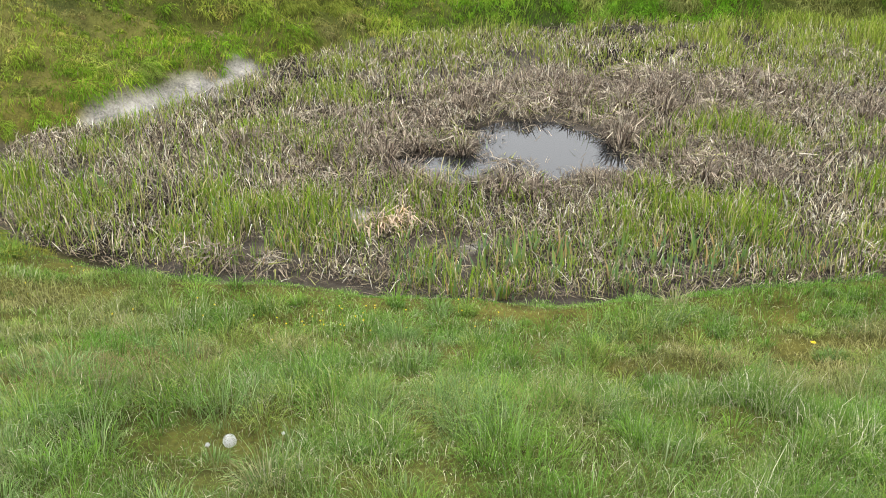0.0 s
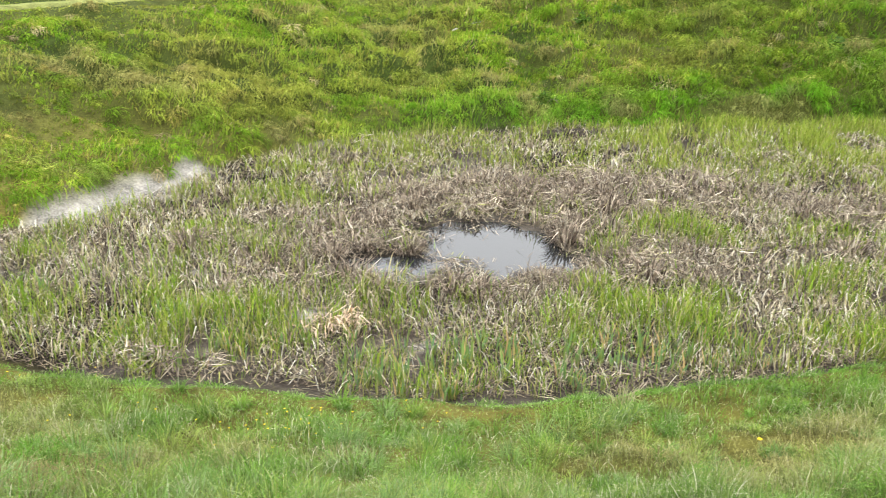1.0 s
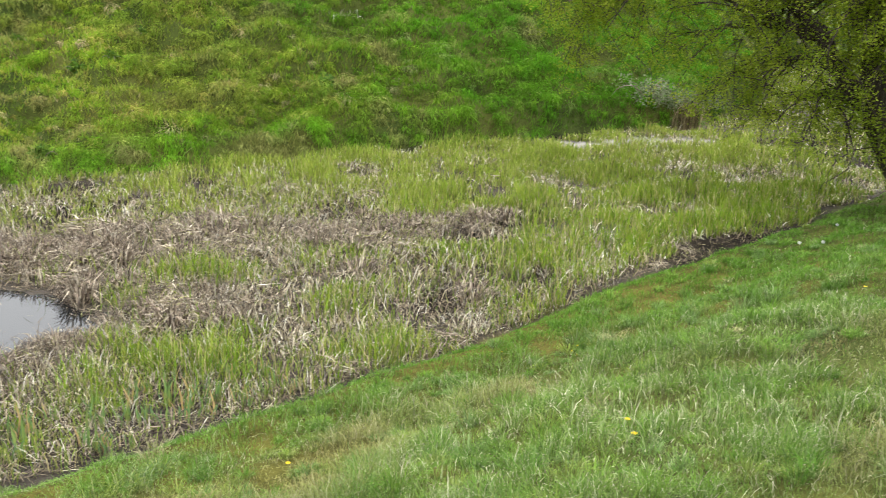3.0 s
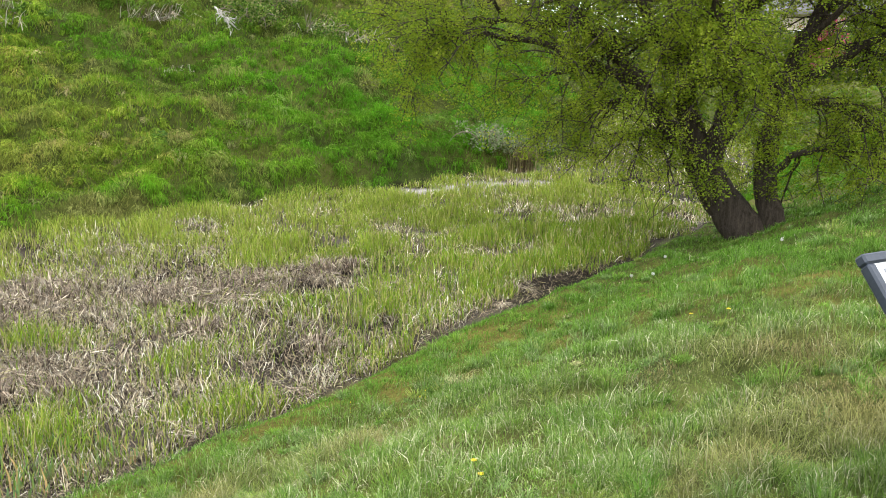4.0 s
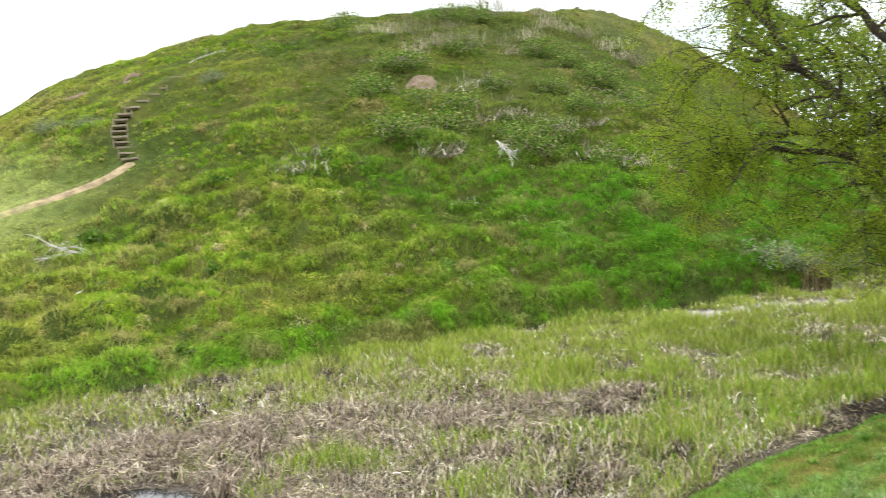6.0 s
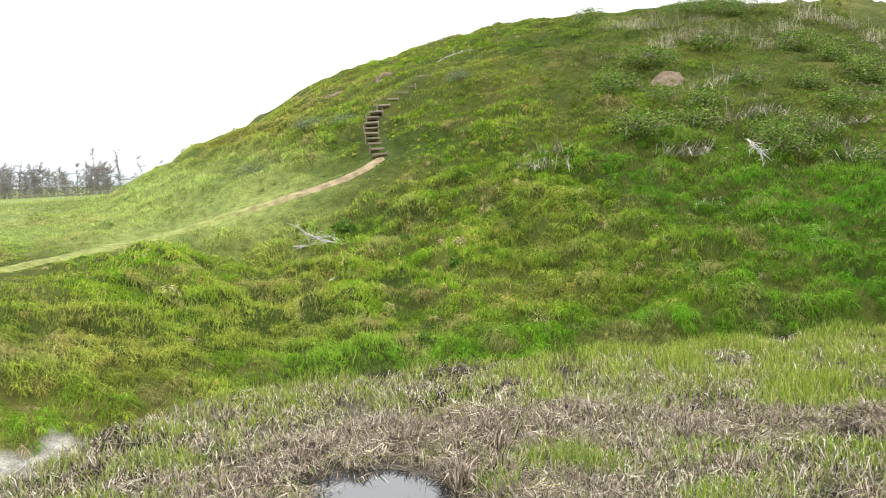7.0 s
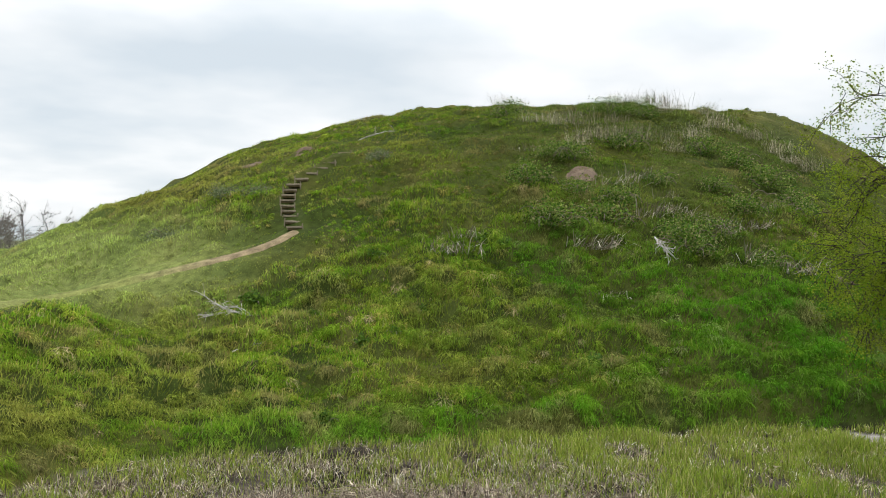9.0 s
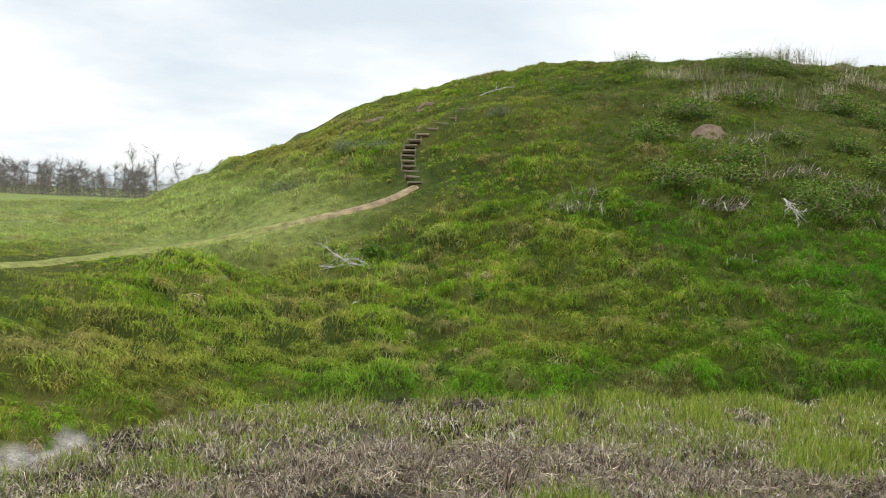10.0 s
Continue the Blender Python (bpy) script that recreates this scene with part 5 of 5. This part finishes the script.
def dandelion():
    root = new("dandelion")
    rnd = random.Random(77)
    verts, faces = [], []
    stem, r = shoot((0, 0, -0.02), (0, 0.05, 1), 0.16, 0.0025, rnd, 0.0, 0.05, 5, 0.8)
    tube(stem, r, 5, verts, faces)
    ob = new("stem", wood_mesh("stem", verts, faces, STEM))
    ob.parent = root
    top, verts, faces = stem[-1], [], []
    for ring, (length, lift, n) in enumerate(((0.020, 0.15, 16), (0.015, 0.5, 13), (0.009, 1.0, 9))):
        for k in range(n):
            a = 2 * math.pi * k / n + ring * 0.2
            d = Vector((math.cos(a), math.sin(a), lift)).normalized()
            s = Vector((-math.sin(a), math.cos(a), 0)) * 0.003
            i = len(verts)
            verts += [top, top + d * length - s, top + d * length * 1.08, top + d * length + s]
            faces.append((i, i + 1, i + 2, i + 3))
    ob = new("flower_head", wood_mesh("flower_head", verts, faces, PETAL))
    ob.parent = root
    return tagged(root, "yellow dandelion flower in the bank grass", "flower", group="dandelions")


place_all([dandelion], [(3.2, 3.0), (6.2, 3.5), (6.2, 3.8), (3.1, 2.85), (2.1, 4.6), (7.6, 4.5)], random.Random(14), 0.6, 0.8)


def buttercups():
    g = np.random.default_rng(15)
    verts, faces = [], []
    for cx, cy, n in ((-1.0, 4.9, 9), (-0.5, 4.85, 14), (-0.3, 5.1, 8), (-1.6, 5.1, 4), (-2.6, 5.6, 4), (0.2, 5.2, 4), (4.6, 5.3, 3)):
        for _ in range(n):
            x, y = g.normal(cx, 0.28), g.normal(cy, 0.2)
            z = float(ground_height(x, y)) + g.uniform(0.06, 0.11)
            k = len(verts)
            ring = [(x + 0.006 * math.cos(a), y + 0.006 * math.sin(a), z + 0.003) for a in [q * 1.2566 for q in range(5)]]
            verts += [(x, y, z - 0.004)] + ring
            faces += [(k, k + 1 + q, k + 1 + (q + 1) % 5) for q in range(5)]
            verts += [(x - 0.0008, y, z - 0.14), (x + 0.0008, y, z - 0.14), (x, y, z - 0.003)]
            faces.append((k + 6, k + 7, k + 8))
    tagged(new("buttercups", mesh_of("buttercups", verts, faces, PETAL)), "scattered small yellow buttercups in short grass", "flowers", kind="stuff")


buttercups()


# ---- the information board ----
def info_board():
    steel = grained("board_frame_paint", (0.028, 0.034, 0.048), (0.040, 0.048, 0.066), 9, 4, 0.42, 0.4, 0.08)
    sheet = grained("board_sheet", (0.46, 0.47, 0.47), (0.52, 0.53, 0.53), 3, 3, 0.3, 0.5, 0.02)
    blue = grained("board_blue_panel", (0.055, 0.075, 0.125), (0.07, 0.09, 0.145), 3, 3, 0.3, 0.5, 0.02)
    ink = grained("board_grey_print", (0.20, 0.21, 0.235), (0.24, 0.25, 0.275), 12, 2, 0.5, 0.2, 0.0)
    white = grained("board_white_print", (0.36, 0.38, 0.41), (0.42, 0.43, 0.45), 12, 2, 0.5, 0.2, 0.0)
    W, D = 0.92, 0.64
    root = new("info_board")
    # origin at the upper left corner: x along the top edge, y up the slope of the sheet, z out of it
    u = Vector((0.976, -0.218, 0)).normalized()
    down = Vector((-0.218, -0.976, 0)).normalized() * math.cos(radians(48)) - Vector((0, 0, math.sin(radians(48))))
    up = -down
    n = u.cross(up)
    m = Matrix.Identity(4)
    for i, v in enumerate((u, up, n)):
        for k in range(3):
            m[k][i] = v[k]
    m.translation = Vector((3.548, 1.388, 2.535))
    root.matrix_basis = m

    def bar(name, x0, x1, y0, y1, z0, z1, mat, label="", bevel=0.004, parent=root):
        bm = box_bm(x1 - x0, y1 - y0, z1 - z0, bevel)
        for v in bm.verts:
            v.co += Vector(((x0 + x1) / 2, (y0 + y1) / 2, (z0 + z1) / 2))
        return part(name, bm, mat, parent, label)
    f = 0.042
    bar("frame_rail", 0, W, -f, 0, -0.035, 0.012, steel, "dark blue-grey painted metal rail", 0.008)
    bar("frame_rail", 0, W, -D, -D + f, -0.035, 0.012, steel, "dark blue-grey painted metal rail", 0.008)
    bar("frame_rail", 0, f, -D + f, -f, -0.035, 0.012, steel, "dark blue-grey painted metal rail", 0.008)
    bar("frame_rail", W - f, W, -D + f, -f, -0.035, 0.012, steel, "dark blue-grey painted metal rail", 0.008)
    panel = bar("panel", f, W - f, -D + f, -f, -0.03, 0.002, sheet, "white printed information sheet", 0.0)
    bar("text_block", f + 0.035, f + 0.36, -D + f + 0.05, -0.125, 0.002, 0.0035, blue, "blue panel with pale lines of print", 0.0, panel)
    bar("picture_block", f + 0.40, W - f - 0.04, -D + f + 0.05, -0.155, 0.002, 0.0035, blue, "blue picture panel", 0.0, panel)
    rnd = random.Random(3)
    y = -0.138
    bm = bmesh.new()
    for row in range(28):
        x = f + 0.045
        end = f + 0.35 if row % 6 != 5 else f + 0.2
        while x < end:
            w = min(rnd.uniform(0.007, 0.028), end - x)
            vs = [bm.verts.new((px, py, 0.0042)) for px, py in ((x, y - 0.0048), (x + w, y - 0.0048), (x + w, y), (x, y))]
            bm.faces.new(vs)
            x += w + 0.004
        y -= 0.0136
    part("print_lines", bm, white, panel)
    fd = bpy.data.curves.new("title", "FONT")
    fd.body, fd.size, fd.extrude = "Fotheringhay", 0.046, 0.0004
    text = new("title", fd)
    dg = bpy.context.evaluated_depsgraph_get()
    me = bpy.data.meshes.new_from_object(text.evaluated_get(dg))
    bpy.data.objects.remove(text)
    me.materials.clear()
    me.materials.append(ink)
    title = new("title", me)
    title.parent = panel
    title.location = (f + 0.03, -f - 0.058, 0.0032)
    # two legs, upright in the ground
    inv = m.inverted()
    for s in (0.14, W - 0.14):
        topp = m @ Vector((s, -0.34, -0.035))
        zg = float(ground_height(topp.x, topp.y)) - 0.15
        verts, faces = [], []
        tube([inv @ Vector((topp.x, topp.y, zg)), inv @ Vector((topp.x, topp.y, (zg + topp.z) / 2)), inv @ topp], [0.032] * 3, 12, verts, faces)
        leg = new("leg", wood_mesh("leg", verts, faces, steel))
        leg.parent = root
    tagged(root, "slanted metal information board with white printed sheet on the bank", "sign")


info_board()


# ---- the distance ----
# grey-brown bark, its colour lifted to stand for haze over the distance
HAZY_BARK = grained("hazy_bark", (0.13, 0.115, 0.105), (0.24, 0.22, 0.20), 0.8, 4, 0.95, 0.05, 0.0)


def bare_tree(seed, tall, slim):
    def make():
        rnd = random.Random(seed)
        root = new("bare_tree")
        verts, faces, tv, tf = [], [], [], []
        trunk, tr = shoot((0, 0, -0.3), (rnd.gauss(0, 0.05), 0, 1), tall * 0.95, 0.018 * tall, rnd, -0.1, 0.06, 9, 0.2)
        tube(trunk, tr, 7, verts, faces)
        for k in range(26):
            i = rnd.randint(2, 9)
            a = rnd.uniform(0, 6.28)
            b, br = shoot(trunk[i], (math.cos(a) * slim, math.sin(a) * slim, 0.9), tall * rnd.uniform(0.2, 0.45), 0.085, rnd, -0.05, 0.24, 6, 0.35)
            tube(b, br, 4, tv, tf)
            for j in range(6):
                q = rnd.randint(2, 6)
                c, cr = shoot(b[q], (b[q] - b[q - 1]).normalized() + Vector((rnd.gauss(0, 0.7), rnd.gauss(0, 0.7), rnd.gauss(0.1, 0.5))), tall * rnd.uniform(0.07, 0.16), 0.045, rnd, 0, 0.25, 4, 0.5)
                tube(c, cr, 3, tv, tf)
        for nm, vv, ff in (("trunk", verts, faces), ("branch_growth", tv, tf)):
            ob = new(nm, wood_mesh(nm, vv, ff, HAZY_BARK))
            ob.parent = root
        tagged(ob, kind="stuff")
        return tagged(root, "leafless grey tree in a far wood", "tree", group="far trees")
    return make


def far_wood():
    g = np.random.default_rng(18)
    spots = []
    for k in range(95):
        b = radians(g.uniform(-20, -8.8))
        r = g.uniform(300, 345)
        spots.append((r * math.sin(b), r * math.cos(b)))
    place_all([bare_tree(500 + i, 9.5, 1.25) for i in range(4)], spots, random.Random(19), 0.62, 1.08)
    place_all([bare_tree(510 + i, 13.0, 0.35) for i in range(2)], [(310 * math.sin(radians(b)), 310 * math.cos(radians(b))) for b in (-9.3, -8.2)], random.Random(20), 0.95, 1.05)
    place_all([bare_tree(520, 11.5, 1.5)], [(300 * math.sin(radians(b)), 300 * math.cos(radians(b))) for b in (-6.9, -5.7)], random.Random(23), 0.85, 1.0)
    # ivy, thorn and undergrowth along the wood's foot
    n = 56000
    b = np.radians(g.uniform(-24, 2, n))
    r = g.uniform(285, 350, n)
    hump = 6.0 + 2.2 * fbm(np.degrees(b) * 3, r * 0 + 3, 1.0, 3, 81)
    x, y = r * np.sin(b), r * np.cos(b)
    z = ground_height(x, y, False) + g.uniform(0, 1, n) ** 1.2 * hump
    tint = np.array([(0.20, 0.175, 0.15), (0.16, 0.15, 0.125), (0.13, 0.135, 0.10), (0.25, 0.22, 0.19)])[g.integers(0, 4, n)]
    tagged(new("undergrowth", leaf_mesh("undergrowth", np.stack([x, y, z], 1), g.uniform(0.12, 0.40, n), tint, DEAD)), "brown thicket along the foot of a far wood", "thicket", kind="stuff")


far_wood()


def hedge_and_trees_east():
    """Hedge and shrubs behind the moat's eastern end."""
    g = np.random.default_rng(22)
    n = 34000
    b = np.radians(g.uniform(42, 84, n))
    r = g.uniform(44, 50, n)
    hump = np.clip(2.4 + 1.3 * fbm(np.degrees(b), r * 0.3, 3.0, 3, 91) + 3.0 * (1 - soft_step(57, 62, np.degrees(b))), 0.8, 8)
    x, y = r * np.sin(b), r * np.cos(b)
    z = ground_height(x, y, False) + g.uniform(0, 1, n) ** 0.8 * hump
    tint = np.array([(0.10, 0.16, 0.03), (0.16, 0.22, 0.04), (0.07, 0.12, 0.03), (0.20, 0.19, 0.10)])[g.integers(0, 4, n)]
    tagged(new("hedge", leaf_mesh("hedge", np.stack([x, y, z], 1), g.uniform(0.14, 0.34, n), tint, LEAF)), "uneven green hedge beyond the moat", "hedge", kind="stuff")


hedge_and_trees_east()


def cottage(x, y, turn, length, deep, eaves, ridge, label):
    stone = grained("cottage_stone", (0.40, 0.34, 0.24), (0.60, 0.53, 0.40), 1.5, 6, 0.9, 0.1, 0.4)
    slate = grained("cottage_roof", (0.13, 0.12, 0.115), (0.24, 0.225, 0.21), 1.2, 6, 0.85, 0.2, 0.5)
    paint = grained("window_paint", (0.72, 0.72, 0.70), (0.80, 0.80, 0.78), 4, 2, 0.5, 0.3, 0.0)
    glass, nt, bsdf = material("window_glass", 0.05, 0.6)
    bsdf.inputs["Base Color"].default_value = (0.03, 0.035, 0.04, 1)
    root = new("cottage")
    root.matrix_basis = Matrix.Translation((x, y, float(ground_height(x, y, False)) - 0.2)) @ Matrix.Rotation(turn, 4, "Z")

    def block(name, c, s, mat, parent=root, bevel=0.01):
        bm = box_bm(*s, bevel)
        for v in bm.verts:
            v.co += Vector(c)
        return part(name, bm, mat, parent)
    bm = bmesh.new()
    h = deep / 2
    prof = [(-h, 0), (h, 0), (h, eaves), (0, ridge - 0.15), (-h, eaves)]
    a = [bm.verts.new((-length / 2, py, pz)) for py, pz in prof]
    c = [bm.verts.new((length / 2, py, pz)) for py, pz in prof]
    bm.faces.new(a)
    bm.faces.new(c[::-1])
    for i in range(5):
        bm.faces.new((a[i], a[(i + 1) % 5], c[(i + 1) % 5], c[i]))
    bmesh.ops.recalc_face_normals(bm, faces=bm.faces[:])
    wall = part("wall", bm, stone, root)
    bm = bmesh.new()
    out = 0.3
    pr = [(-h - out, eaves - 0.15), (0, ridge), (h + out, eaves - 0.15), (h + out, eaves + 0.02), (0, ridge + 0.18), (-h - out, eaves + 0.02)]
    a = [bm.verts.new((-length / 2 - 0.2, py, pz)) for py, pz in pr]
    c = [bm.verts.new((length / 2 + 0.2, py, pz)) for py, pz in pr]
    for i in range(6):
        bm.faces.new((a[i], a[(i + 1) % 6], c[(i + 1) % 6], c[i]))
    bm.faces.new((a[0], a[1], a[4], a[5]))
    bm.faces.new((a[1], a[2], a[3], a[4]))
    bm.faces.new((c[0], c[1], c[4], c[5]))
    bm.faces.new((c[1], c[2], c[3], c[4]))
    bmesh.ops.recalc_face_normals(bm, faces=bm.faces[:])
    roof = part("roof", bm, slate, root)
    for s in (-1, 1):
        block("chimney", (s * (length / 2 - 0.5), 0, ridge + 0.5), (0.7, 0.6, 1.4), stone, roof)
    for wx in (-0.32, 0.0, 0.32):
        win = block("window", (wx * length, -h - 0.02, eaves * 0.55), (1.1, 0.12, 1.2), paint, root)
        for px in (-0.26, 0.26):
            block("pane", (wx * length + px, -h - 0.085, eaves * 0.55), (0.44, 0.02, 1.04), glass, win, 0)
    tagged(root, label, "house", group="cottages")


cottage(56.5, 26.5, radians(-64), 12, 6, 3.6, 6.6, "honey-coloured stone cottage with dark roof behind trees")
BLOSSOM = [(0.42, 0.06, 0.13), (0.55, 0.12, 0.20), (0.30, 0.05, 0.09), (0.10, 0.14, 0.04)]
o = bush(600, 1.1, 1.9, BLOSSOM, 900, "shrub covered in deep pink blossom", "blossom_shrub", 0.16)()
o.matrix_basis = Matrix.Translation((38.4, 19.8, float(ground_height(38.4, 19.8, False)) + 0.9))
